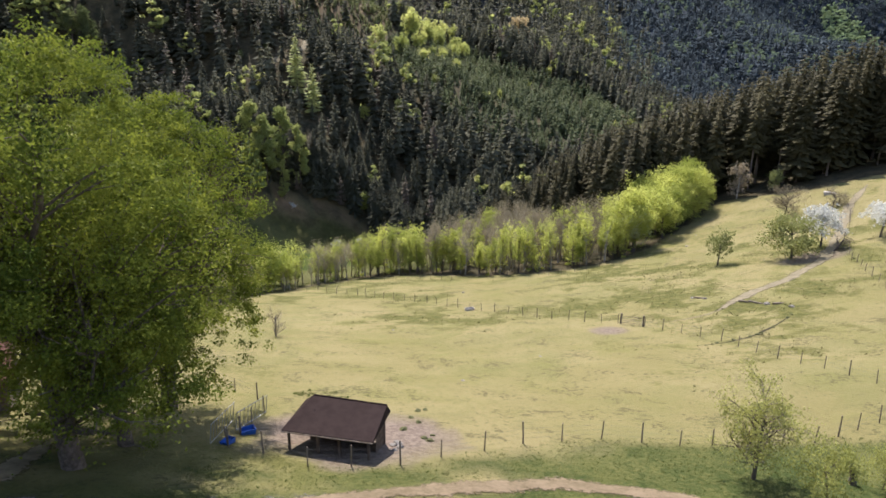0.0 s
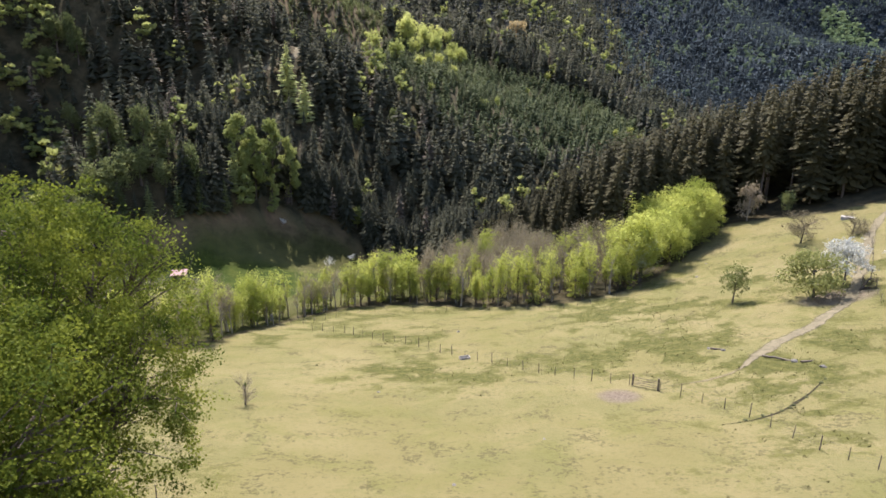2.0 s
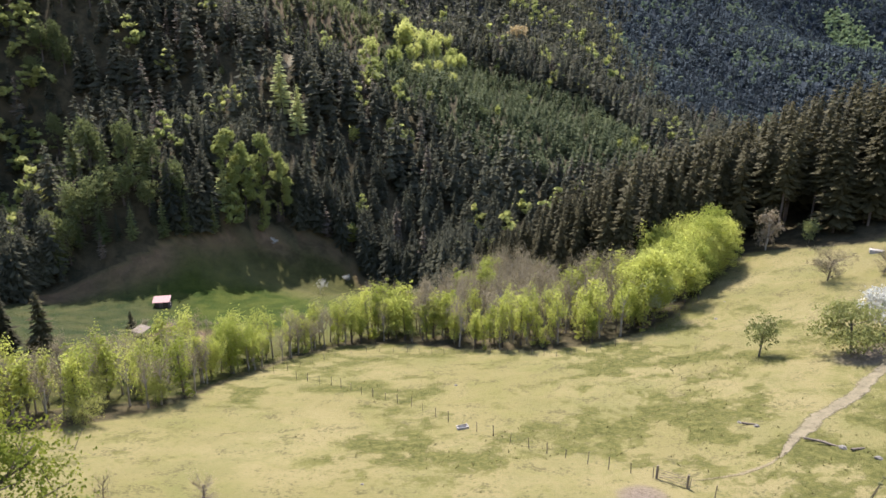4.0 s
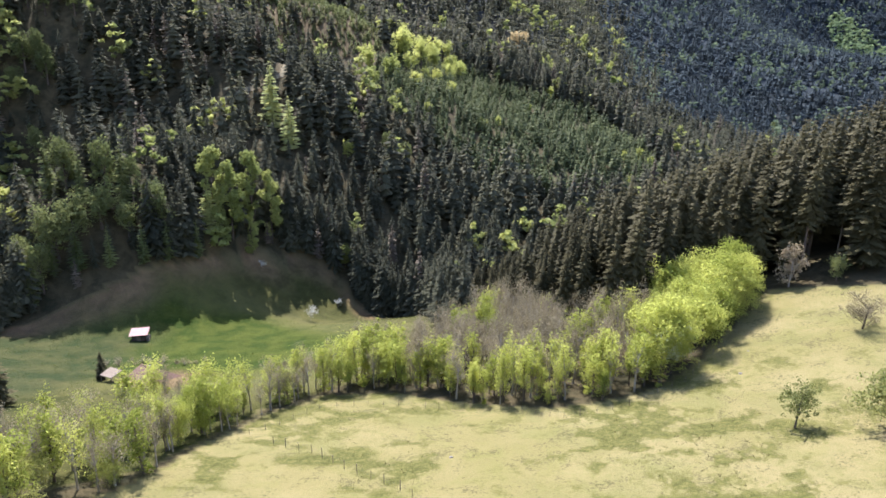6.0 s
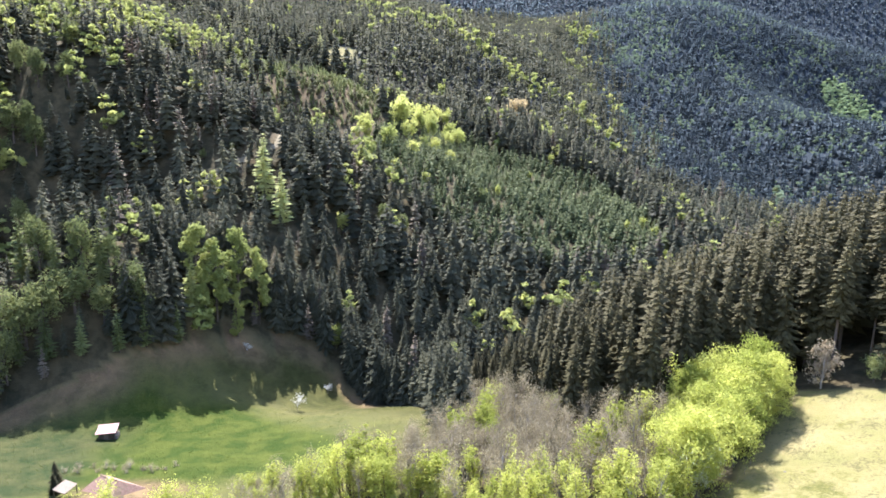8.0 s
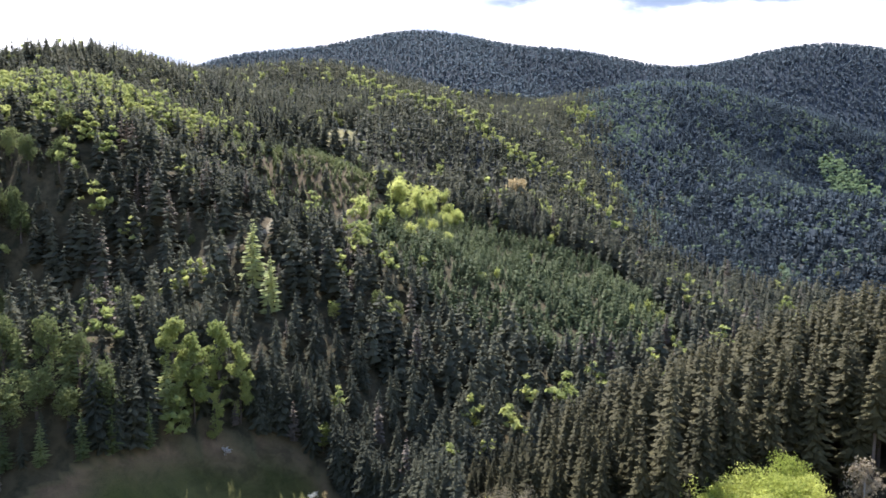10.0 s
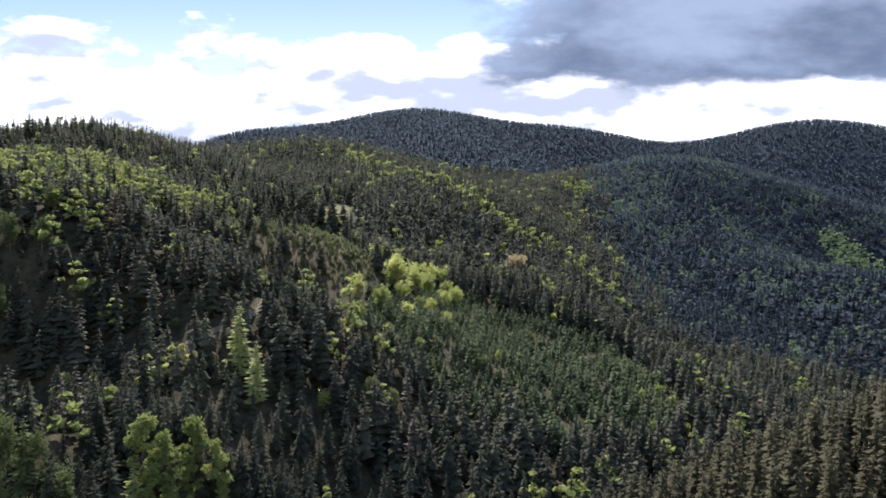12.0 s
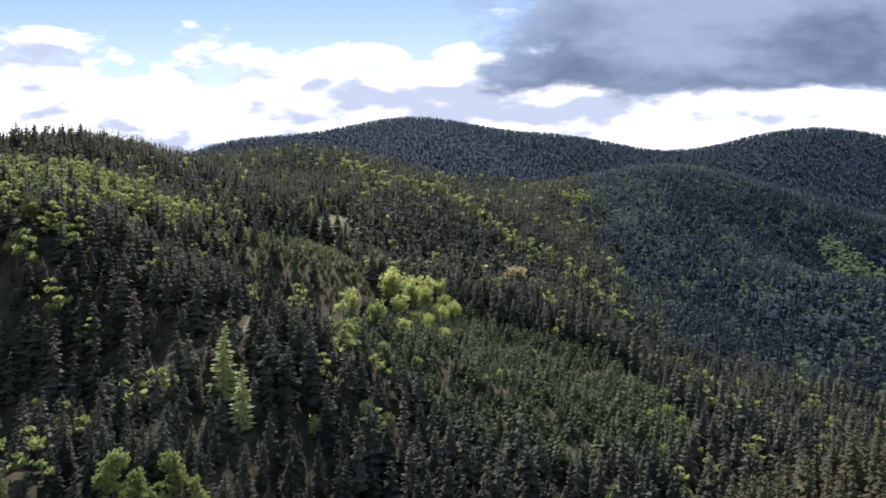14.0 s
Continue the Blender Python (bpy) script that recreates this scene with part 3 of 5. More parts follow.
def branching(height_, spread, levels, seed_, trunk=0.02, fork=0.35, kids=4, lean=0.0):
    """Trunk and limbs as rows for sticks()."""
    g = np.random.default_rng(seed_)
    rows_ = []

    def grow(a, way_, length, radius, level):
        p = np.array(a, float)
        w = np.array(way_, float)
        parts_ = 3 if level < 2 else 2
        for n in range(parts_):
            w = w + g.normal(0, 0.10, 3) * (1 if level else 0.4)
            w /= np.linalg.norm(w)
            q = p + w * length / parts_
            r2 = radius * (1 - 0.28 * (n + 1) / parts_ * (1.5 if level else 1))
            rows_.append((p, q, radius * (1 - 0.28 * n / parts_ * (1.5 if level else 1)), r2, level))
            if level < levels and (n > 0 or level > 0 or fork < 0.25):
                for _ in range(kids if level == 0 else max(2, kids - 1)):
                    d = g.normal(size=3)
                    d -= d @ w * w
                    d /= np.linalg.norm(d)
                    nw = w * (1 - spread) + d * spread
                    nw[2] += 0.15
                    grow(p + (q - p) * g.uniform(0.3, 1), nw / np.linalg.norm(nw), length * g.uniform(0.42, 0.62), r2 * 0.55, level + 1)
            p = q
    grow((0, 0, 0), (lean, 0, 1), height_, trunk, 0)
    return rows_


def scattered(shapes, x, y, tall, wide, sink=0.3):
    """Copies of shapes as one set of corners and triangles, with a tone for each tree."""
    which = rng.integers(0, len(shapes), len(x))
    turn = rng.uniform(0, 6.28, len(x))
    z = height(x, y) - sink
    tone_ = np.clip(0.55 * rng.random(len(x)) + 0.9 * (lumps(x, y, 38, 3, 15) - 0.5) + 0.22, 0, 1)
    vs, fs, ts, at = [], [], [], 0
    for n, (v, f) in enumerate(shapes):
        k = np.nonzero(which == n)[0]
        if not len(k):
            continue
        c, s = np.cos(turn[k])[:, None], np.sin(turn[k])[:, None]
        w, h = (wide[k] * tall[k])[:, None], tall[k][:, None]
        px = (v[:, 0] * c - v[:, 1] * s) * w + x[k][:, None]
        py = (v[:, 0] * s + v[:, 1] * c) * w + y[k][:, None]
        pz = v[:, 2] * h + z[k][:, None]
        vs.append(np.stack([px, py, pz], -1).reshape(-1, 3))
        fs.append((f[None] + (np.arange(len(k)) * len(v))[:, None, None]).reshape(-1, 3) + at)
        ts.append(np.repeat(tone_[k], len(v)))
        at += len(k) * len(v)
    return np.concatenate(vs), np.concatenate(fs), np.concatenate(ts)


def woods(name, shapes, material, x, y, tall, wide, label):
    """A wood that nobody could count, as one object."""
    v, f, t_ = scattered(shapes, x, y, tall, wide)
    return tagged(new(name, tri_mesh(name, v, f, material, dict(tone=t_))), label, "forest", kind="stuff")


def jittered(x0, x1, y0, y1, gap):
    gx, gy = np.meshgrid(np.arange(x0, x1, gap), np.arange(y0, y1, gap))
    gx, gy = gx.ravel().astype(float), gy.ravel().astype(float)
    gx += rng.uniform(-0.5, 0.5, len(gx)) * gap
    gy += rng.uniform(-0.5, 0.5, len(gy)) * gap
    return gx, gy


def beyond(x, y):
    """Where the wooded hills lie, past the pasture, the belt of trees, the far meadow and the spruce stand."""
    return ~inside(x, y, PASTURE) & ~inside(x, y, FAR_MEADOW) & ~inside(x, y, STAND_AREA) & (off_line(x, y, BELT_LINE) > BELT_DEPTH) & ~inside(x, y, HIGH_MEADOW) & ~inside(x, y, GROVE) & ~((x > 62) & (y < 240))


def in_sight(x, y, margin=60):
    return np.abs(x) < 0.78 * np.maximum(y, 0) + margin


def patches(x, y, size, seed_):
    """Smooth random patches between 0 and 1."""
    g = np.random.default_rng(seed_)
    out = np.zeros(len(x))
    for n in range(6):
        a, p = g.uniform(0, 6.28, 2)
        k = 2 * np.pi / size * g.uniform(0.6, 1.7)
        out += np.sin((x * math.cos(a) + y * math.sin(a)) * k + p)
    return 0.5 + 0.5 * np.tanh(out / 2)


MID_SPRUCE = [conifer(11, 6, w_, b_, 0, 0.42, 0.38) for w_, b_ in ((0.185, 0.1), (0.21, 0.05), (0.235, 0.04), (0.17, 0.22), (0.19, 0.3))]
BUSHY = [conifer(6, 6, w_, 0.03, 0, 0.45, 0.35) for w_ in (0.19, 0.24, 0.21)]
FINE_SPRUCE = [conifer(16, 7, w_, b_, 1, 0.42, 0.38) for w_, b_ in ((0.175, 0.08), (0.20, 0.04), (0.225, 0.03), (0.165, 0.2))]
GREY_LARCH = [conifer(14, 7, w_, b_, 0, 0.12, 0.6) for w_, b_ in ((0.10, 0.15), (0.12, 0.25), (0.14, 0.1))]
FAR_SHAPES = [conifer(4, 5, w_, 0.03, 0, 0.6, 0.35, True) for w_ in (0.19, 0.23, 0.21)]
TINY_SHAPES = [conifer(1, 4, w_, 0.0, 0, 0.5, 0.3, True) for w_ in (0.36, 0.44)]
MID_LEAFY = [leaves(crown_points(150, round_lobes(7, 0.30, 0.18, s_)), 0.055) for s_ in (1, 2, 3, 4)]
FAR_LEAFY = [leaves(crown_points(34, round_lobes(5, 0.36, 0.1, s_)), 0.13) for s_ in (5, 6, 7)]


def below_road(x, y, deep):
    """Places on the slope just below the upper forest road, where only low growth stands."""
    out = np.zeros(len(x), bool)
    for (ax, ay), (bx, by) in zip(FOREST_ROAD[7:], FOREST_ROAD[8:]):
        for q in (0.0, 0.33, 0.67):
            rx, ry = ax + (bx - ax) * q, ay + (by - ay) * q
            out |= (np.abs(x - rx * (y - 60) / (ry - 60)) < 4.5) & (ry - y > -2) & (ry - y < deep)
    return out


def hillside():
    # tall spruces on the slope across the brook
    x, y = jittered(-420, 330, 180, 640, 6.9)
    young = inside(x, y, PLANTATION)
    clear = inside(x, y, CLEARING)
    road = off_line(x, y, FOREST_ROAD)
    keep = beyond(x, y) & (np.abs(x) < 0.74 * y + 30) & ~young & (~clear | (rng.random(len(x)) < 0.13)) & (road > 5.0)
    high = height(x, y)
    leaf_share = 0.03 + 0.30 * step(-x, 130, 240) * (patches(x, y, 90, 3) > 0.62) + 0.42 * step(high, 70, 105) * step(-x, 100, 200) * (patches(x, y, 55, 6) > 0.35)
    leafy_ = keep & (rng.random(len(x)) < leaf_share)
    k = keep & ~leafy_ & (rng.random(len(x)) < 0.92)
    short = (road < 22) & (y > 440) & (patches(x, y, 40, 8) > 0.5)
    tall = np.where(short, rng.uniform(6, 14, len(x)), rng.uniform(14, 27, len(x)) * (0.8 + 0.35 * patches(x, y, 70, 12)))
    tall = np.where((road < 9) & (y > 470), np.minimum(tall, rng.uniform(6, 13, len(x))), tall)
    cut = np.zeros(len(x), bool)
    for tx, ty, th in LIGHT_TREES:
        s = (y - 55) / (ty - 55)
        ahead = (np.abs(x - tx * s) < 0.28 * th) & (ty - y > -5) & (ty - y < 0.95 * th)
        tall = np.where(ahead, np.minimum(tall, 0.36 * th + 0.30 * np.maximum(ty - y, 0) * rng.uniform(0.5, 1.4, len(x))), tall)
        cut |= np.hypot(x - tx, y - ty) < 0.13 * th
    for rx, ry in [p for p in FOREST_ROAD if p[1] > 480] + [(-118, 720), (-105, 720), (-92, 725)]:
        ahead = (np.abs(x - rx * (y - 55) / (ry - 55)) < 5) & (ry - y > -3) & (ry - y < 36)
        tall = np.where(ahead, np.minimum(tall, 1.5 + 0.25 * np.maximum(ry - y, 0) * rng.uniform(0.5, 1.5, len(x))), tall)
    k = k & ~cut & (tall > 2.5) & ~below_road(x, y, 42)
    grey = k & (rng.random(len(x)) < 0.05 + 0.16 * (patches(x, y, 55, 17) > 0.7) * (x < -40))
    k = k & ~grey
    woods("larch_forest", GREY_LARCH, LARCH_TWIGS, x[grey], y[grey], tall[grey], rng.uniform(0.9, 1.3, grey.sum()), "grey-brown larches not yet in leaf among the spruces")
    close = k & (y < 345)
    k = k & ~close
    woods("spruce_forest", FINE_SPRUCE, SPRUCE, x[close], y[close], tall[close], rng.uniform(0.9, 1.3, close.sum()), "dark spruces at the edge of the valley meadow")
    woods("spruce_forest", MID_SPRUCE, SPRUCE, x[k], y[k], tall[k], rng.uniform(0.9, 1.3, k.sum()), "dense dark green spruce forest on the hillside")
    woods("broadleaf_forest", MID_LEAFY, BEECH, x[leafy_], y[leafy_], rng.uniform(17, 25, leafy_.sum()), rng.uniform(0.95, 1.35, leafy_.sum()), "fresh green beeches among the spruces")
    x, y = jittered(-150, 10, 215, 330, 2.6)
    k = beyond(x, y) & (off_line(x, y, FAR_MEADOW[1:12]) < 11) & (off_line(x, y, FAR_MEADOW[1:12]) > 1.5)
    for tx, ty, th in LIGHT_TREES:
        k &= ~((np.abs(x - tx * (y - 55) / (ty - 55)) < 5) & (ty - y < 30) & (ty - y > -4))
    x, y = np.r_[x[k], np.linspace(-96, -48, 22)], np.r_[y[k], np.linspace(301, 313, 22) + rng.uniform(-3, 3, 22)]
    k = np.ones(len(x), bool)
    woods("spruce_forest", FINE_SPRUCE, SPRUCE, x[k], y[k], rng.uniform(13, 25, k.sum()), rng.uniform(0.9, 1.3, k.sum()), "dark spruces closing the meadow's upper edge")
    x, y = jittered(-60, 180, 385, 600, 4.5)
    k = inside(x, y, PLANTATION) & (off_line(x, y, FOREST_ROAD) > 5) & (off_line(x, y, ROAD_CUT) > 2.6) & ~below_road(x, y, 26)
    tall = rng.uniform(5.5, 10.5, len(x)) * (0.75 + 0.6 * patches(x, y, 45, 21))
    woods("young_fir_forest", BUSHY, FIR, x[k], y[k], tall[k], rng.uniform(1.2, 1.9, k.sum()), "young bluish green fir plantation on the slope")
    x, y = jittered(-190, -40, 465, 695, 3.2)
    k = inside(x, y, CLEARING) & ~below_road(x, y, 12) & (off_line(x, y, FOREST_ROAD) > 4) & (rng.random(len(x)) < 0.8)
    woods("young_growth", BUSHY, YOUNG_GREEN, x[k], y[k], rng.uniform(2.2, 6.5, k.sum()), rng.uniform(1.3, 2.2, k.sum()), "low young firs on a felled clearing")


def far_hills():
    x, y = jittered(-900, 1250, 640, 1780, 8.6)
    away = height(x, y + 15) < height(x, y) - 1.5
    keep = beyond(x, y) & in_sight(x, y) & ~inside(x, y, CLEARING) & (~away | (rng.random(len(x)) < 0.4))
    share = 0.03 + 0.10 * (patches(x, y, 170, 9) > 0.78) + 0.5 * (off_line(x, y, [(-150, 1100), (-60, 960), (40, 860), (84, 802), (113, 813), (141, 800), (170, 760)]) < 14)
    share = share + 0.45 * ((x < -170) & (y < 800) & (patches(x, y, 60, 5) > 0.45))
    share = share + 0.40 * ((x > 190 + 0.12 * (y - 640)) & (patches(x, y, 120, 14) > 0.55) & (lumps(x, y, 60, 3, 3) > 0.42))
    share = share + 0.45 * (np.hypot((x - 330) / 95, (y - 1300) / 130) < 0.7 + 0.6 * lumps(x, y, 70, 3, 23)) * (lumps(x, y, 45, 3, 24) > 0.45)
    lf = keep & (rng.random(len(x)) < share)
    k = keep & ~lf & (rng.random(len(x)) < 0.95)
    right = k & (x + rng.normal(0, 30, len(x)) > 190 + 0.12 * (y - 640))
    k = k & ~right
    grove = keep & (np.hypot((x - 748) / 48, (y - 1265) / 95) < 1)
    k, right, lf = k & ~grove, right & ~grove, lf & ~grove
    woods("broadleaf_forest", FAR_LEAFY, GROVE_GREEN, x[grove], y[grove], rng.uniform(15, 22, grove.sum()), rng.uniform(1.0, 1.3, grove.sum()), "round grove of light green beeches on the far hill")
    crest = k & (x < -90) & (y < 860)
    k = k & ~crest
    woods("spruce_forest", MID_SPRUCE, SPRUCE, x[crest], y[crest], rng.uniform(17, 33, crest.sum()), rng.uniform(0.9, 1.3, crest.sum()), "tall dark spruces along the near hill's crest")
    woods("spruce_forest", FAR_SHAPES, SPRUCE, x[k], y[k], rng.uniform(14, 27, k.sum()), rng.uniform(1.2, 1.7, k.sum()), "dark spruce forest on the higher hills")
    woods("spruce_forest", FAR_SHAPES, HAZED_SPRUCE, x[right], y[right], rng.uniform(10, 17, right.sum()), rng.uniform(2.0, 2.7, right.sum()), "spruce forest tinted for haze on the hill across the side valley")
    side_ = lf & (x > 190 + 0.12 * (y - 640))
    lf = lf & ~side_
    woods("broadleaf_forest", FAR_LEAFY, BEECH, x[lf], y[lf], rng.uniform(14, 25, lf.sum()), rng.uniform(0.8, 1.2, lf.sum()), "light green beeches scattered over the hills")
    woods("broadleaf_forest", FAR_LEAFY, HAZED_BEECH, x[side_], y[side_], rng.uniform(9, 15, side_.sum()), rng.uniform(0.8, 1.2, side_.sum()), "beeches with haze-dulled leaf colour on the hill across the side valley")
    x, y = jittered(-1300, 2100, 1760, 2850, 13)
    k = in_sight(x, y) & ((height(x, y + 25) > height(x, y) - 2.0) | (rng.random(len(x)) < 0.35))
    woods("ridge_forest", TINY_SHAPES, HAZED_SPRUCE, x[k], y[k], rng.uniform(13, 24, k.sum()), rng.uniform(1.0, 1.5, k.sum()), "distant spruce forest tinted for haze along the skyline")


hillside()
far_hills()

# ---- single trees ----
def part(name, mesh, parent, label=""):
    """One mesh as a part of a thing or of a part."""
    ob = new(name, mesh)
    ob.parent = parent
    return tagged(ob, label) if label else ob


def lone(name, shape, material, smooth=False):
    v, f = shape
    return tri_mesh(name, v, f, material, dict(lone=np.ones(len(v)), tone=np.zeros(len(v))), smooth)


def tree(name, kind, x, y, tall, wide, label, category="tree", group="", sink=0.15, lean=0.0):
    """A tree of a trunk mesh and a crown mesh, both one metre tall, set on the ground."""
    trunk, crown, trunk_label, crown_label = kind
    root = new(name)
    root.matrix_world = pose(x, y, float(height(x, y)) - sink, lean * 0.6, lean, rng.uniform(0, 360)) @ Matrix.Diagonal((tall * wide, tall * wide, tall, 1))
    part("trunk", trunk, root, trunk_label)
    if crown is not None:
        part("crown", crown, root, crown_label)
    return tagged(root, label, category, group)


def tips(rows_, least=0.5):
    """Points along the thinner limbs, for hanging leaves on."""
    thick = np.array([r[3] for r in rows_])
    pick = [r for r, k in zip(rows_, thick) if k <= np.quantile(thick, least)]
    return np.array([np.asarray(r[0]) + (np.asarray(r[1]) - np.asarray(r[0])) * u for r in pick for u in (0.3, 0.7, 1.0)])


def thinned(rows_, most):
    """The thickest limbs and an even share of the twigs."""
    if len(rows_) <= most:
        return rows_
    order = sorted(range(len(rows_)), key=lambda n: -rows_[n][2])
    keep_ = set(order[: most // 3]) | {order[int(i)] for i in np.linspace(most // 3, len(order) - 1, most - most // 3)}
    return [r for n, r in enumerate(rows_) if n in keep_]


def fit_tall(rows_, tall=1.0, width=None):
    """Limbs scaled so that the tree is one metre tall, and at most so wide."""
    ends = np.array([r[1] for r in rows_])
    k = tall / ends[:, 2].max()
    w = k if width is None else width / np.quantile(np.hypot(ends[:, 0], ends[:, 1]), 0.97)
    s = np.array((w, w, k))
    return [(np.asarray(a) * s, np.asarray(b) * s, ra, rb, level) for a, b, ra, rb, level in rows_]


def made(rows_, points, size, material, bark, limbs, sides=3):
    """The meshes of a tree: its stem, and its crown of boughs and leaves."""
    stem = lone("trunk", tube([r for r in rows_ if r[4] == 0]), bark, True)
    v, f = sticks(thinned([r for r in rows_ if r[4] > 0], limbs), sides)
    wood_ = np.ones(len(f))
    if points is not None:
        lv, lf = leaves(points, size)
        f = np.concatenate([f, lf + len(v)])
        v = np.concatenate([v, lv])
        wood_ = np.r_[wood_, np.zeros(len(lf))]
    return stem, tri_mesh("crown", v, f, material, dict(lone=np.ones(len(v)), tone=np.zeros(len(v))), False, bark, wood_), "", ""


def slender(seed_, width, bottom, count, size, material, bark=BARK, radius=0.011):
    """A slim forest-edge tree with a straight stem and a loose, high crown."""
    rows_ = fit_tall(branching(0.72, 0.62, 2, seed_, radius, 0.2, 5), 0.97, width)
    rows_ = [r for r in rows_ if r[1][2] > bottom or max(abs(r[1][0]), abs(r[1][1])) < 0.05]
    t_ = tips(rows_, 0.75)
    t_ = t_[t_[:, 2] > bottom]
    pts_ = t_[np.random.default_rng(seed_).integers(0, len(t_), count)] + np.random.default_rng(seed_ + 1).normal(0, 0.035, (count, 3))
    g = np.random.default_rng(seed_ + 2)
    lobes = []
    for n in range(16):
        z = g.uniform(bottom, 0.93)
        w, k = g.uniform(0, 6.283), width * (1.1 - 0.75 * abs((z - bottom) / (1 - bottom) - 0.35)) * g.uniform(0.2, 0.95)
        lobes.append((k * math.cos(w), k * math.sin(w), z, width * g.uniform(0.22, 0.42), g.uniform(0.03, 0.075)))
    pts_ = np.concatenate([pts_, crown_points(count, lobes)])
    return made(rows_, pts_, size, material, bark, 60)


def bare(seed_, width, count, size, material, bark=PALE_BARK, radius=0.012, levels=3, fork=0.35, limbs=170):
    """A tree with its twigs still bare, or with few small leaves."""
    rows_ = fit_tall(branching(0.6, 0.58, levels, seed_, radius, fork, 4), 1.0, width)
    t_ = tips(rows_, 0.7)
    if not count:
        return made(rows_, None, size, material, bark, limbs)
    g = np.random.default_rng(seed_)
    return made(rows_, t_[g.integers(0, len(t_), count)] + g.normal(0, 0.02, (count, 3)), size, material, bark, limbs)


def spreading(seed_, width, bottom, count, size, material, radius=0.02, bark=BARK):
    """A spreading tree with a short trunk, such as an orchard tree or a beech at the wood's edge."""
    rows_ = fit_tall(branching(0.5, 0.6, 3, seed_, radius, 0.3, 4), 0.95, width)
    t_ = tips(rows_, 0.6)
    t_ = t_[t_[:, 2] > bottom]
    g = np.random.default_rng(seed_)
    pts_ = np.concatenate([t_[g.integers(0, len(t_), count // 2)] + g.normal(0, 0.03, (count // 2, 3)), crown_points(count // 2, round_lobes(12, width, bottom, seed_))])
    return made(rows_, pts_, size, material, bark, 80)


def along(line, gap):
    """Evenly spaced places on a polyline, with the way along it."""
    out = []
    for (ax, ay), (bx, by) in zip(line, line[1:]):
        n = max(1, round(math.hypot(bx - ax, by - ay) / gap))
        out += [(ax + (bx - ax) * i / n, ay + (by - ay) * i / n, math.atan2(by - ay, bx - ax)) for i in range(n)]
    return out


YOUNG = [slender(20 + n, w_, b_, 1050, 0.0128, FRESH, OLD_WOOD if n % 2 else BARK) for n, (w_, b_) in enumerate(((0.11, 0.16), (0.14, 0.06), (0.10, 0.30), (0.13, 0.04), (0.15, 0.20)))]
BUDDING = [bare(40 + n, 0.17, 900, 0.0088, GREY_TWIGS, PALE_BARK, 0.012, 3, 0.35, 130) for n in range(4)]
HALF = [bare(50 + n, 0.16, 800, 0.0125, FRESH, PALE_BARK) for n in range(3)]
EDGE_BEECH = [spreading(60 + n, 0.34, 0.03, 8200, 0.0118, FRESH) for n in range(3)]


def belt():
    """The belt of young trees along the brook: leafing in front, bare grey ones behind."""
    x, y = jittered(-90, 80, 90, 238, 2.75)
    deep = off_line(x, y, BELT_LINE)
    ok = inside(x, y, GROVE) & (deep > 0.6)
    belt_group = "belt of trees along the brook"
    for px, py, d in zip(x[ok], y[ok], deep[ok]):
        u = rng.random()
        lean_ = rng.uniform(-4, 4)
        if px > 47 and d < 16:
            if u < 0.27:
                tree("beech_tree", EDGE_BEECH[int(rng.integers(3))], px, py, rng.uniform(11.0, 18.0), rng.uniform(0.85, 1.15), "bright fresh green beech at the pasture's edge", group=belt_group)
            elif u < 0.33:
                tree("bare_tree", BUDDING[int(rng.integers(4))], px, py, rng.uniform(9, 13), 1.1, "grey-brown tree with bare budding twigs", group=belt_group)
            elif u < 0.40 and d < 6:
                tree("young_tree", HALF[int(rng.integers(3))], px, py, rng.uniform(5, 9), 1.3, "slim tree with first thin green leaves", group=belt_group)
            continue
        if px < -24:
            if u < (0.50 if px < -36 else 0.30):
                continue
            grey, thin, tall = rng.random() < 0.42, rng.random() < 0.45, rng.uniform(6.5, 13.5)
        else:
            if u < (0.16 if d < 6 else 0.34):
                continue
            back_grey = 0.88 if px > -8 else 0.35
            grey = rng.random() < 0.12 + (back_grey - 0.12) * step(d, 5.5, 10.5)
            thin, tall = rng.random() < 0.28, rng.uniform(8.5, 16.5) * (1.0 if d > 2.2 else rng.uniform(0.5, 1.0))
        if grey:
            tree("bare_tree", BUDDING[int(rng.integers(4))], px, py, tall, rng.uniform(0.9, 1.3), "grey-brown tree with bare budding twigs", group=belt_group, lean=lean_)
        elif thin:
            tree("young_tree", HALF[int(rng.integers(3))], px, py, tall, rng.uniform(0.9, 1.25), "slim tree with first thin green leaves", group=belt_group, lean=lean_)
        else:
            tree("young_tree", YOUNG[int(rng.integers(5))], px, py, tall, rng.uniform(0.9, 1.5), "slim young tree with fresh yellow-green leaves", group=belt_group, lean=lean_)
    for px, py, tall in ((-43, 150, 13.0), (-41, 155, 10.0), (-45, 144, 10.0)):
        tree("beech_tree", EDGE_BEECH[int(rng.integers(3))], px, py, tall, 0.95, "full green young beech standing out of the belt", group=belt_group)


belt()

STAND_SHAPES = [(lone("trunk", sticks([((0, 0, 0), (0, 0, 0.5), 0.011, 0.008), ((0, 0, 0.5), (0, 0, 0.97), 0.008, 0.002)], 6), BARK), lone("crown", conifer(36, 7, w_, b_, 2, 0.34, 0.6), STAND), "", "")
                for w_, b_ in ((0.110, 0.30), (0.125, 0.20), (0.100, 0.42), (0.16, 0.06))]


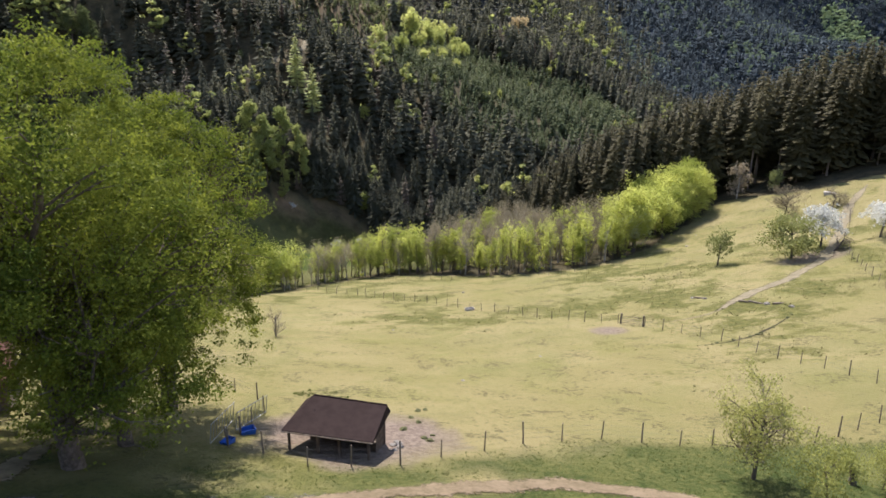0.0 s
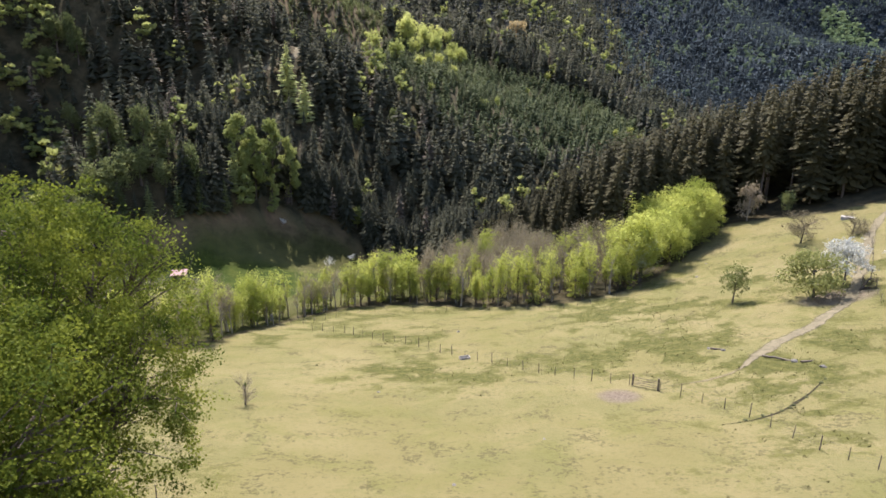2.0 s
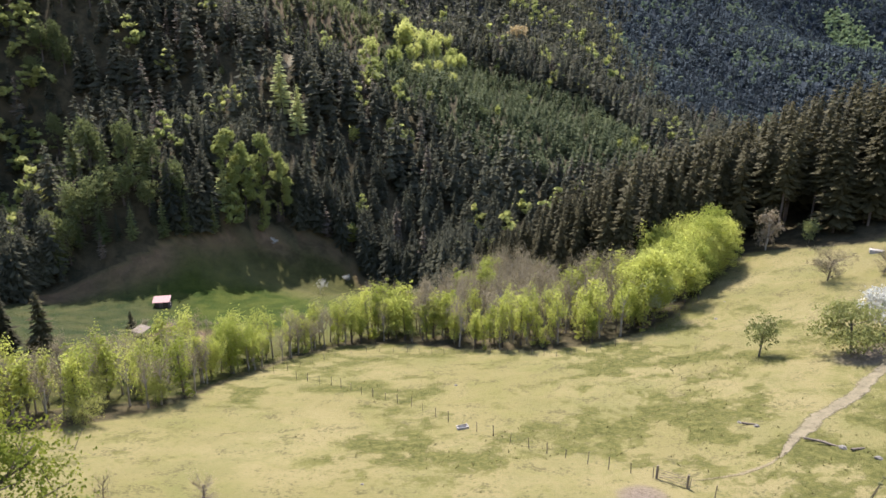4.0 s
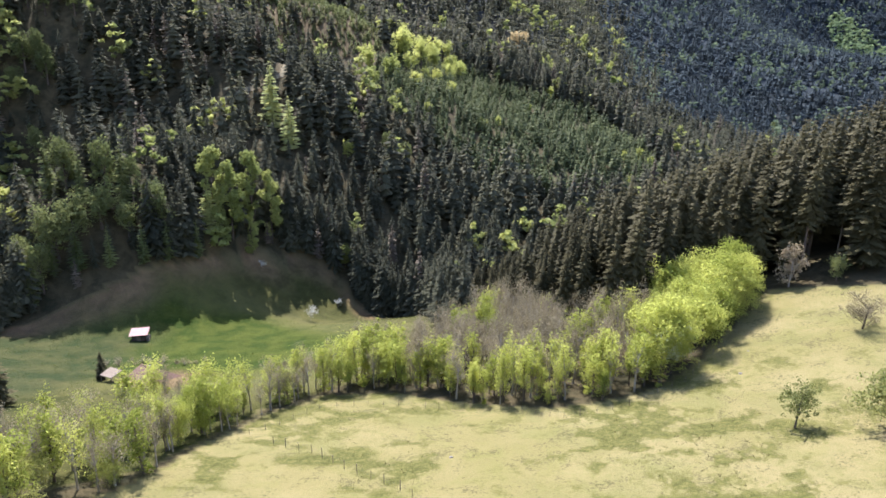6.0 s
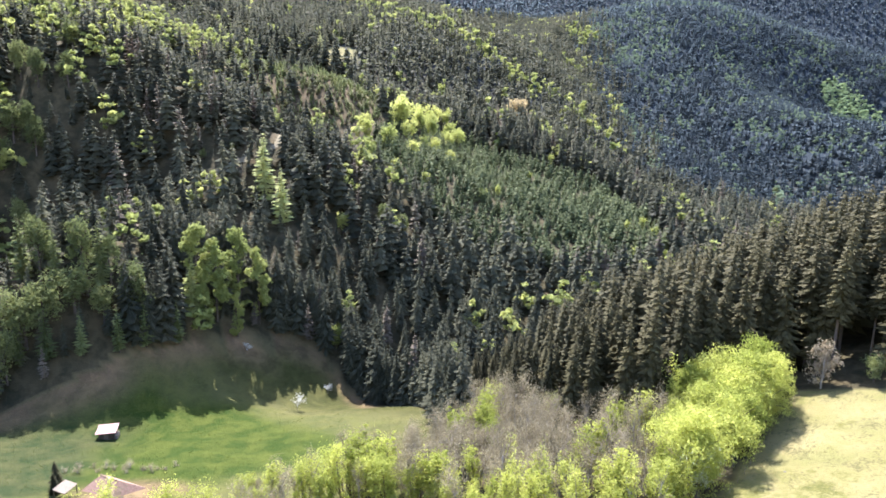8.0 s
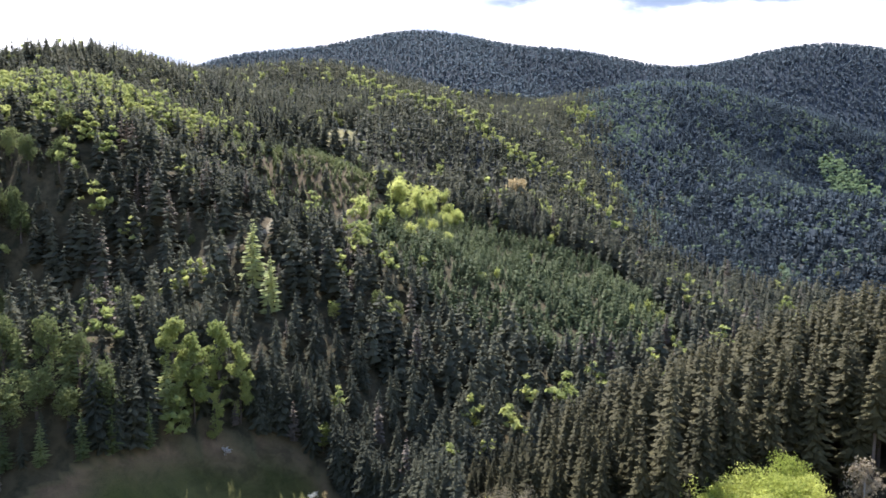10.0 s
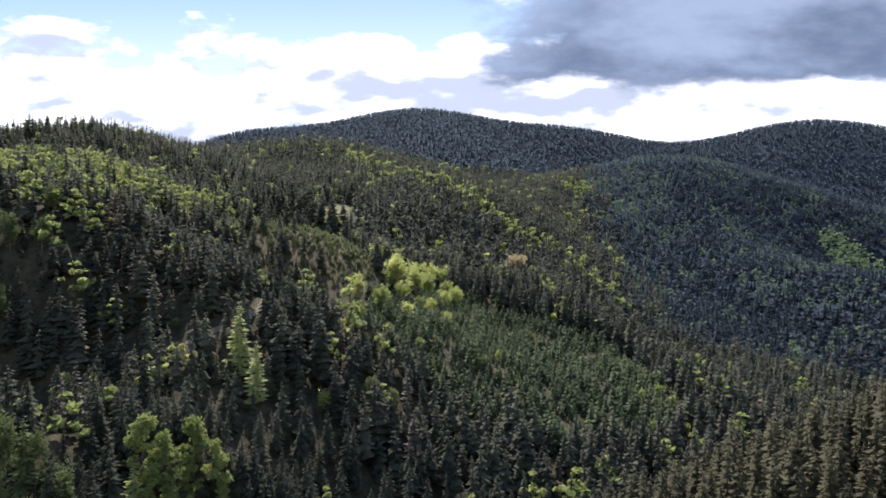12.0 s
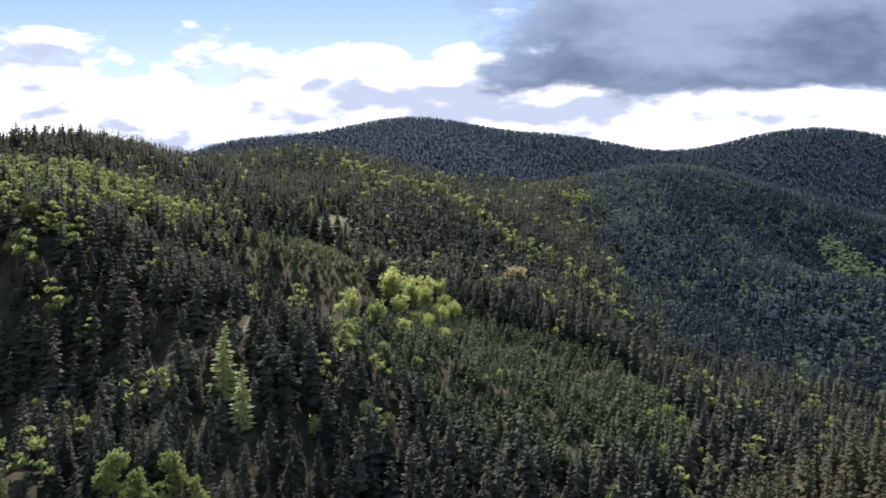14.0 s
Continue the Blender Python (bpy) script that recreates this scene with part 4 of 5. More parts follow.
def stand():
    """The tall spruce stand behind the pasture's upper corner."""
    x, y = jittered(0, 240, 165, 335, 5.3)
    k = inside(x, y, STAND_AREA)
    x, y = x[k], y[k]
    edge = off_line(x, y, [(4, 268), (12, 240), (30, 205), (52, 186), (68, 194), (86, 202), (104, 189), (150, 176), (230, 165)])
    size = step(x, 0, 60)
    tall = (12 + 20 * size) * rng.uniform(0.8, 1.1, len(x))
    near_ = (edge < 17) & (x < 150)
    order = np.nonzero(near_)[0][:280]
    for i in order:
        n = int(rng.integers(4)) if size[i] > 0.5 else 3
        tree("spruce_tree", STAND_SHAPES[n], x[i], y[i], tall[i], rng.uniform(0.9, 1.25), "tall olive-dark spruce with bare lower trunk", group="spruce stand behind the pasture")
    rest = np.ones(len(x), bool)
    rest[order] = False
    shapes = [conifer(18, 7, w_, 0.15, 0, 0.36, 0.4) for w_ in (0.12, 0.145, 0.13)]
    woods("spruce_stand", shapes, STAND, x[rest], y[rest], tall[rest], rng.uniform(0.9, 1.2, rest.sum()), "olive-brown tall spruces, densely standing")


stand()

HILL_BEECH = [spreading(70 + n, 0.25, 0.06, 1600, 0.024, HILL_GREEN) for n in range(4)]
DARK_BEECH = [spreading(170 + n, 0.24, 0.06, 2600, 0.018, EDGE_GREEN) for n in range(3)]
DARK_LARCH = (lone("trunk", sticks([((0, 0, 0), (0, 0, 0.97), 0.012, 0.003)], 5), BARK), lone("crown", conifer(18, 8, 0.17, 0.08, 2, 0.1, 0.5), EDGE_GREEN), "", "")
HILL_LARCH = [(lone("trunk", sticks([((0, 0, 0), (0, 0, 0.97), 0.012, 0.003)], 5), BARK), lone("crown", conifer(20, 8, 0.22, 0.04, 3, 0.05, 0.5), LARCH_GREEN), "", "") for n in range(2)]


def column(seed_, width, count, size, material):
    """A tall forest-edge beech, leafy from the ground to its top."""
    g = np.random.default_rng(seed_)
    rows_ = fit_tall(branching(0.66, 0.55, 2, seed_, 0.011, 0.2, 5), 0.96, width)
    lobes = []
    for n in range(26):
        z = 0.10 + 0.86 * (n + g.random()) / 26
        a, k = g.uniform(0, 6.283), width * (1.0 - 0.75 * max(0.0, (z - 0.45) / 0.55) ** 1.6) * g.uniform(0.25, 0.8)
        lobes.append((k * math.cos(a), k * math.sin(a), z, width * g.uniform(0.30, 0.52), g.uniform(0.035, 0.07)))
    return made(rows_, crown_points(count, lobes, 0.5, 0.22), size, material, BARK, 60)


TALL_BEECH = [column(270 + n, 0.18, 4800, 0.0145, BEECH) for n in range(3)]
for x, y, h in SPRING_GREEN:
    tree("beech_tree", TALL_BEECH[int(rng.integers(3))] if y < 300 else HILL_BEECH[int(rng.integers(4))], x, y, h, rng.uniform(0.7, 0.95) if y < 300 else rng.uniform(0.9, 1.25), "fresh light green beech among dark spruces", group="light trees on the hill")
for n, (x, y, h) in enumerate(LEAFING):
    if y < 300 and n % 2:
        tree("larch_tree", DARK_LARCH, x, y, h, rng.uniform(0.9, 1.1), "pale green larch at the meadow's upper edge", group="light trees on the hill")
    else:
        tree("beech_tree", DARK_BEECH[int(rng.integers(3))], x, y, h, rng.uniform(0.75, 1.0), "leafing green beech at the forest's edge", group="light trees on the hill")
for x, y, h in YELLOW_LARCH:
    tree("larch_tree", HILL_LARCH[0], x, y, h, rng.uniform(0.9, 1.1), "tall yellow-green larch rising from the spruces", group="light trees on the hill")
for n in range(20):
    a, r = rng.uniform(0, 6.283), math.sqrt(rng.random())
    tree("beech_tree", HILL_BEECH[int(rng.integers(4))], -16 + 36 * r * math.cos(a), 572 + 22 * r * math.sin(a), rng.uniform(10, 19), rng.uniform(0.9, 1.3), "fresh light green beech among young firs", group="light trees on the hill")
for n in range(8):
    k = n / 7
    tree("beech_tree", DARK_BEECH[int(rng.integers(3))], -150 + 52 * k + rng.uniform(-3, 3), 226 + 30 * k + rng.uniform(2, 12), rng.uniform(14, 23), rng.uniform(0.9, 1.2), "leafing green beech at the forest's edge", group="light trees on the hill")
for n in range(9):
    tree("larch_tree", DARK_LARCH, -146 + 7 * n + rng.uniform(-3, 3), 224 + 5 * n + rng.uniform(0, 6), rng.uniform(13, 20), rng.uniform(0.8, 1.1), "pale green larch at the meadow's upper edge", group="light trees on the hill")
COPPER_TREE = spreading(77, 0.42, 0.2, 1300, 0.032, COPPER)
tree("copper_tree", COPPER_TREE, 69, 672, 26, 1.0, "pale copper-brown round tree on the hill", group="light trees on the hill")


# ---- the big linden beside the yard ----
def linden(x, y, tall, reach, seed_, count, label, low=0.2):
    g = np.random.default_rng(seed_)
    rows_ = branching(tall * 0.62, 0.46, 3, seed_, 0.021 * tall, 0.22, 5)
    ends = np.array([r[1] for r in rows_])
    k, w = tall * 0.93 / ends[:, 2].max(), reach * 0.92 / np.quantile(np.hypot(ends[:, 0], ends[:, 1]), 0.97)
    rows_ = [(np.asarray(a) * (w, w, k), np.asarray(b) * (w, w, k), ra, rb, level) for a, b, ra, rb, level in rows_]
    lobes = []
    for n in range(150):
        zz = low + (0.95 - low) * g.random() ** 0.9
        girth = reach * math.sqrt(max(0.05, 1 - (abs(zz - 0.40) / 0.62) ** 2.4))
        a = g.uniform(0, 6.283)
        r = girth * math.sqrt(g.uniform(0.12, 0.86))
        lobes.append((r * math.cos(a), r * math.sin(a), zz * tall, reach * g.uniform(0.10, 0.20), reach * g.uniform(0.07, 0.14)))
    t_ = tips(rows_, 0.6)
    t_ = t_[t_[:, 2] > 0.2 * tall]
    a = t_[g.integers(0, len(t_), count // 3)] + g.normal(0, 0.5, (count // 3, 3))
    pts_ = np.concatenate([a, crown_points(count - len(a), lobes, 0.72, 0.24, 60)])
    tone_ = 0.5 + 0.5 * np.sin(pts_[:, 0] * 0.8 + 1.3 * np.sin(pts_[:, 2] * 0.6) + seed_) * np.cos(pts_[:, 1] * 0.7)
    v, f = leaves(pts_, 0.098)
    root = new("linden_tree")
    root.matrix_world = pose(x, y, float(height(x, y)) - 0.2)
    part("trunk", tri_mesh("trunk", *tube([r for r in rows_ if r[4] == 0], 12), BARK, smooth=True), root)
    bv, bf = sticks(thinned([r for r in rows_ if r[4] > 0], 1100), 5)
    tones = np.r_[np.repeat(tone_, 4), np.zeros(len(bv))]
    wood_ = np.r_[np.zeros(len(f)), np.ones(len(bf))]
    part("crown", tri_mesh("crown", np.concatenate([v, bv]), np.concatenate([f, bf + len(v)]), LINDEN, dict(tone=tones, lone=np.zeros(len(tones))), False, BARK, wood_), root)
    return tagged(root, label, "tree", "lindens beside the yard")


linden(-21.8, 33.0, 25.5, 9.3, 5, 118000, "huge old linden tree in full spring leaf")
linden(-30.5, 38.0, 19.0, 7.8, 8, 46000, "dark green linden tree beside the drive", 0.05)
linden(-22.3, 46.8, 26.0, 8.8, 6, 92000, "broad old linden tree below the larger one")
linden(-21.0, 37.4, 19.0, 6.5, 9, 40000, "younger linden close behind the huge one", 0.12)

# ---- orchard and pasture trees ----
THIN_LEAVES = leafy("thin_spring_leaves", (0.20, 0.22, 0.055), (0.38, 0.38, 0.12), 0.55)
ORCHARD_KIND = [spreading(80, 0.38, 0.18, 1500, 0.024, ORCHARD), spreading(81, 0.56, 0.06, 3200, 0.024, ORCHARD)]
BLOSSOM_KIND = spreading(84, 0.50, 0.14, 2800, 0.024, BLOSSOM)
GREY_KIND = bare(86, 0.50, 2600, 0.013, GREY_TWIGS, BARK, 0.018, 3, 0.2, 1200)
SPINDLY = bare(88, 0.40, 500, 0.009, GREY_TWIGS, OLD_WOOD, 0.018, 3, 0.2, 600)
FRUIT_KIND = bare(89, 0.46, 6500, 0.0105, THIN_LEAVES, BARK, 0.020, 3, 0.2, 1100)
BUSH_KIND = [spreading(92 + n, 0.55, 0.02, 2600, 0.019, THIN_LEAVES, 0.012) for n in range(2)]
tree("pear_tree", ORCHARD_KIND[0], 57.9, 132.3, 8.4, 0.95, "small leafing fruit tree standing alone on the pasture")
tree("apple_tree", ORCHARD_KIND[1], 70.3, 126.8, 9.8, 1.15, "broad dense green apple tree by the track")
tree("cherry_tree", BLOSSOM_KIND, 78.0, 130.6, 9.2, 1.1, "cherry tree in white blossom by the track")
tree("cherry_tree", BLOSSOM_KIND, 88.5, 128.5, 8.0, 1.2, "pale pink flowering cherry tree on the slope")
tree("bare_fruit_tree", GREY_KIND, 87.3, 164.1, 8.8, 1.1, "round grey fruit tree without leaves")
tree("bare_fruit_tree", GREY_KIND, 97.0, 160.5, 5.2, 1.5, "leaning grey fruit tree without leaves", lean=14)
tree("bare_tree", SPINDLY, -24.2, 85.7, 5.4, 1.0, "small dead-looking tree with bare branches on the pasture")
tree("bare_tree", SPINDLY, -35.0, 85.5, 5.2, 0.6, "thin bare tree at the pasture's lower edge", lean=5)
tree("fruit_tree", FRUIT_KIND, 20.0, 36.0, 7.6, 0.84, "half-leafed fruit tree in front of the fence")
tree("bush", BUSH_KIND[0], 22.3, 32.0, 4.4, 0.95, "loose yellow-green bush below the track", "bush")
tree("sapling", BUSH_KIND[1], 27.2, 34.4, 3.6, 0.7, "small budding sapling in rough grass")
PALE_KIND = bare(57, 0.34, 1500, 0.022, BUDS, PALE_BARK, 0.014, 3, 0.2, 500)
tree("budding_tree", PALE_KIND, 88.6, 195.6, 11.5, 1.1, "pale budding tree at the corner of the wood")
tree("cherry_tree", spreading(83, 0.34, 0.2, 2200, 0.020, leafy("green_white_blossom", (0.28, 0.32, 0.14), (0.52, 0.54, 0.36), 0.45)), 49.0, 162.5, 11.5, 1.0, "wild cherry in greenish white blossom in the belt of trees")
tree("beech_tree", EDGE_BEECH[2], -44.0, 164.0, 10.5, 1.0, "round yellow-green young beech at the belt's end")
tree("beech_tree", spreading(66, 0.36, 0.1, 2000, 0.022, EDGE_GREEN), 97.5, 191.5, 7.5, 1.0, "dark green young beech under the spruces")
for x, y, h, k in ((-69, 286, 4.0, 0), (-47, 267, 6.0, 1), (-40, 287, 4.5, 0)):
    tree("white_bush", bare(95 + k, 0.5, 500, 0.03, BLOSSOM, PALE_BARK), x, y, h, 0.9, "pale flowering bush on the valley meadow", "bush")
for x, y, h, w in ((-62, 128, 6, 1.0), (-56, 121, 7, 0.9), (-52, 112, 5, 1.1), (-66, 115, 8, 0.8), (-72, 124, 7, 0.9), (-60, 104, 5, 1.1), (-47, 124, 6, 0.8)):
    tree("bush", BUSH_KIND[int(rng.integers(2))], x, y, h, w, "pale yellow-green willow bush below the pasture", "bush", "bushes by the brook")


# ---- tracks ----
def ribbon(name, line, width, material, label, lift=0.05, wild=0.3):
    """A strip of track that lies on the ground."""
    pts_ = []
    for (ax, ay), (bx, by) in zip(line, line[1:]):
        n = max(2, round(math.hypot(bx - ax, by - ay) / 0.7))
        pts_ += [(ax + (bx - ax) * i / n, ay + (by - ay) * i / n) for i in range(n)]
    pts_ = np.array(pts_ + [line[-1]], float)
    for _ in range(4):
        pts_[1:-1] = 0.25 * pts_[:-2] + 0.5 * pts_[1:-1] + 0.25 * pts_[2:]
    d = np.gradient(pts_, axis=0)
    d /= np.linalg.norm(d, axis=1)[:, None]
    side = np.stack([-d[:, 1], d[:, 0]], -1)
    wob = 1 + wild * 2.2 * (lumps(pts_[:, 0], pts_[:, 1], 3.0, 3, 5) - 0.5)
    n = len(pts_)
    wob = wob * np.minimum(1.0, 0.12 + np.minimum(np.arange(n), np.arange(n)[::-1]) * 0.7 / 9.0)
    pts_ = pts_ + side * ((lumps(pts_[:, 0], pts_[:, 1], 7.0, 3, 6) - 0.5) * min(1.2, width))[:, None]
    v = []
    middle = []
    for k, drop, inner in ((-0.75, lift, 0.0), (-0.5, lift, 0.45), (-0.17, lift + 0.03, 1.0), (0.17, lift + 0.03, 1.0), (0.5, lift, 0.45), (0.75, lift, 0.0)):
        middle.append(np.full(len(pts_), inner))
        p = pts_ + side * width * k * wob[:, None]
        v.append(np.stack([p[:, 0], p[:, 1], height(p[:, 0], p[:, 1]) + drop], -1))
    n = len(pts_)
    v = np.concatenate(v)
    f = []
    for r in range(5):
        i = np.arange(n - 1) + r * n
        f += [np.stack([i, i + 1, i + 1 + n], -1), np.stack([i, i + 1 + n, i + n], -1)]
    return tagged(new(name, tri_mesh(name, v, np.concatenate(f), material, dict(middle=np.concatenate(middle)), smooth=True)), label, "track", kind="structure")


DRY_TRACK = track_material("dry_track", (0.10, 0.078, 0.045), (0.175, 0.135, 0.088), 0.42)
YARD_ROAD = track_material("worn_paving", (0.085, 0.08, 0.075), (0.15, 0.14, 0.13), 0.12)
ribbon("track", [(112, 172), (98, 156), (86, 138), (76, 124), (66, 115), (60, 109.5), (52, 104.7), (48, 100.5), (42.3, 95)], 2.2, GRAVEL, "pale gravel track over the pasture")
ribbon("forest_road", FOREST_ROAD, 4.2, GRAVEL, "pale forest road cut into the hillside", 0.25)
ribbon("track", [(-12, 29.0), (-4.4, 32.0), (0.6, 33.8), (7.8, 34.6), (12.9, 33.6), (17, 31.5), (26, 25)], 2.0, DRY_TRACK, "dry grassy field track in front of the fence")
ribbon("yard_road", [(-30, 22), (-12, 27.5), (-3, 28.8), (8, 27)], 4.4, YARD_ROAD, "grey paved road below the camera")
ribbon("yard_road", [(-26, 24), (-24.5, 31), (-25.5, 38)], 2.6, GRAVEL, "pale yard drive under the lindens")


# ---- fences ----
def post_mesh(tall, half):
    b = bmesh.new()
    bmesh.ops.create_cone(b, cap_ends=True, segments=7, radius1=half * 1.1, radius2=half * 0.9, depth=tall)
    bmesh.ops.translate(b, verts=b.verts, vec=(0, 0, tall / 2 - 0.15))
    me = bpy.data.meshes.new("post")
    b.to_mesh(me)
    b.free()
    me.materials.append(OLD_WOOD)
    return me


POSTS = [post_mesh(1.75, 0.05), post_mesh(1.9, 0.06), post_mesh(1.6, 0.045)]


def fence(line, gap, label, wires=(0.45, 0.85, 1.25), tall=1.0):
    root = new("fence")
    places = [(x, y) for x, y, _ in along(line, gap)] + [line[-1]]
    tops = []
    for n, (x, y) in enumerate(places):
        x, y = x + rng.uniform(-0.12, 0.12), y + rng.uniform(-0.12, 0.12)
        ob = part("post", POSTS[n % 3], root)
        tilt = (rng.normal(0, 2.2), rng.normal(0, 2.2))
        ob.matrix_world = pose(x, y, float(height(x, y)), *tilt) @ Matrix.Diagonal((tall, tall, tall * rng.uniform(0.92, 1.06), 1))
        tops.append((x, y, float(height(x, y))))
    rows_ = [((a[0], a[1], a[2] + w * tall), (b[0], b[1], b[2] + w * tall), 0.006, 0.006) for a, b in zip(tops, tops[1:]) for w in wires]
    v, f = sticks(rows_, 3)
    part("wire", tri_mesh("wire", v, f, WIRE), root, "thin wire strung between posts")
    return tagged(root, label, "fence")


fence([(-14.6, 38.5), (-11.9, 37.6), (-8.7, 36.0), (-5.9, 36.4), (-2.9, 37.2), (0, 38.9), (5.9, 42.3), (12.1, 43.6), (17.7, 42.4), (22.5, 42.0), (27.9, 42.8), (35.4, 46.7), (41, 51)], 3.0, "row of dark wooden posts with wire in front of the pasture")
fence([(-14.6, 38.5), (-14.8, 43.9), (-14.6, 46.9), (-16.3, 51), (-22, 56)], 3.3, "leaning dark fence posts beside the shed yard")
fence([(-28.1, 144.7), (-20.1, 140.1), (-13.4, 133), (-3.7, 124), (4.5, 113.2), (13.3, 103.5), (22.1, 95.5), (26.6, 92.4)], 3.2, "old wooden posts with wire across the pasture", tall=1.05)
fence([(29.6, 89.0), (33.1, 83.9), (35.9, 78), (37.9, 67.6), (40.2, 62.7), (41.5, 56.5), (41, 51)], 3.4, "old wooden posts with wire across the pasture")
fence([(-34, 150), (-23.5, 164.5), (-16.5, 166), (-6.8, 163.6), (4.6, 159.4), (15.5, 156), (25, 148.5), (37.2, 150), (50, 157), (62, 171)], 3.4, "thin wooden fence posts along the belt of trees", tall=0.85)
fence([(104, 168), (94, 148), (84, 132), (78, 121), (72.9, 107.8), (68.8, 96.1)], 3.6, "old wooden posts with wire beside the track")


# ---- sheds and houses ----
def board(bm, x0, x1, y0, y1, z0, z1):
    """A box between two corners, added to a bmesh."""
    m = Matrix.Translation(((x0 + x1) / 2, (y0 + y1) / 2, (z0 + z1) / 2)) @ Matrix.Diagonal((abs(x1 - x0), abs(y1 - y0), abs(z1 - z0), 1))
    bmesh.ops.create_cube(bm, size=1.0, matrix=m)


def solid(name, bm, material, parent, label="", bevel=0.0):
    """A bmesh as one part of a thing."""
    if bevel:
        bmesh.ops.bevel(bm, geom=bm.edges[:], offset=bevel, segments=1, affect="EDGES")
    bmesh.ops.recalc_face_normals(bm, faces=bm.faces)
    me = bpy.data.meshes.new(name)
    bm.to_mesh(me)
    bm.free()
    me.materials.append(material)
    return part(name, me, parent, label)


def box(name, x0, x1, y0, y1, z0, z1, material, parent, label="", bevel=0.01):
    bm = bmesh.new()
    board(bm, x0, x1, y0, y1, z0, z1)
    return solid(name, bm, material, parent, label, bevel)


def roof_shell(corners, faces, thick):
    """A roof with thickness from its upper corners and faces."""
    bm = bmesh.new()
    top = [bm.verts.new(c) for c in corners]
    low = [bm.verts.new((c[0], c[1], c[2] - thick)) for c in corners]
    for f in faces:
        bm.faces.new([top[i] for i in f])
        bm.faces.new([low[i] for i in reversed(f)])
    edges = {}
    for f in faces:
        for a, b in zip(f, f[1:] + f[:1]):
            edges[tuple(sorted((a, b)))] = edges.get(tuple(sorted((a, b))), 0) + 1
    for (a, b), n in edges.items():
        if n == 1:
            bm.faces.new([top[a], top[b], low[b], low[a]])
    return bm


def animal_shelter():
    """The low open shelter on the pasture: hipped at one end, with a gable at the other."""
    root = new("animal_shelter")
    floor_z = float(height(-7.3, 40.0))
    root.matrix_world = pose(-7.4, 40.0, floor_z, 0, 0, -11.5)
    e, r = 3.78 - floor_z, 4.60 - floor_z
    hx, hy = 3.25, 2.05
    c = [(-hx, -hy, e), (hx, -hy, e), (hx, hy, e), (-hx, hy, e), (-hx + 0.9, 1.55, r), (hx - 0.08, 1.55, r - 0.12)]
    roof = solid("roof", roof_shell(c, [[0, 1, 5, 4], [2, 3, 4, 5], [3, 0, 4], [1, 2, 5]], 0.12), TAR_ROOF, root, "dark brown felt roof")
    v, f = sticks([((-hx + 0.9, 1.55, r + 0.01), (hx - 0.08, 1.55, r - 0.11), 0.06, 0.06)], 6)
    part("ridge_cap", tri_mesh("ridge_cap", v, f, TAR_ROOF), roof)
    box("eaves_board", -hx, hx, -hy - 0.07, -hy + 0.02, e - 0.13, e - 0.05, OLD_WOOD, roof, "thin weathered eaves board")
    for x in (-hx + 0.4, -hx + 2.5, hx - 2.5, hx - 0.4):
        for y in (-hy + 0.3, hy - 0.3):
            g = float(height(*(root.matrix_world @ Vector((x, y, 0))).xy)) - floor_z
            box("post", x - 0.08, x + 0.08, y - 0.08, y + 0.08, g - 0.2, e - 0.05, SHED_WOOD, root)
    for n in range(9):
        z = 0.1 + n * 0.2 - 0.35
        box("plank", -hx + 0.4, hx - 0.4, hy - 0.24, hy - 0.20 + 0.004 * (n % 2), z, z + 0.19, SHED_WOOD, root)
    for n in range(8):
        z = n * 0.2 - 0.3
        box("plank", hx - 0.42 - 0.004 * (n % 2), hx - 0.38, -0.2, hy - 0.3, z, z + 0.19, SHED_WOOD, root)
    box("feed_rack", -hx + 1.5, hx - 1.2, hy - 1.1, hy - 0.5, 0.15, 0.6, SHED_WOOD, root, "long wooden feed rack under the roof")
    return tagged(root, "low open animal shelter with a dark brown hipped roof", "shelter")


animal_shelter()


def meadow_hut():
    """The small barn on the valley meadow."""
    root = new("meadow_hut")
    root.matrix_world = pose(-92.2, 228.6, float(height(-92.2, 228.6)), 0, 0, 14)
    wall = box("wall", -2.0, 2.0, -1.7, 1.7, -1.2, 2.3, SHED_WOOD, root, "dark brown boarded walls", 0.02)
    box("door", -0.7, 0.5, -1.75, -1.69, -0.3, 1.8, OLD_WOOD, wall, "grey wooden door")
    for n in range(9):
        box("plank", -1.98 + n * 0.44, -1.58 + n * 0.44, -1.73, -1.70, 1.85 if 2 < n < 6 else -0.9, 2.28, SHED_WOOD, wall)
    c = [(-2.7, -2.4, 2.25), (2.7, -2.4, 2.25), (2.7, 2.4, 2.9), (-2.7, 2.4, 2.9)]
    solid("roof", roof_shell(c, [[0, 1, 2, 3]], 0.14), PINK_ROOF, root, "faded pale red sheet roof")
    box("woodpile", 2.1, 2.8, -1.5, 1.5, -1.0, 0.9, OLD_WOOD, root, "stacked firewood against the wall")
    return tagged(root, "small dark wooden hut with a pale red roof", "hut")


meadow_hut()


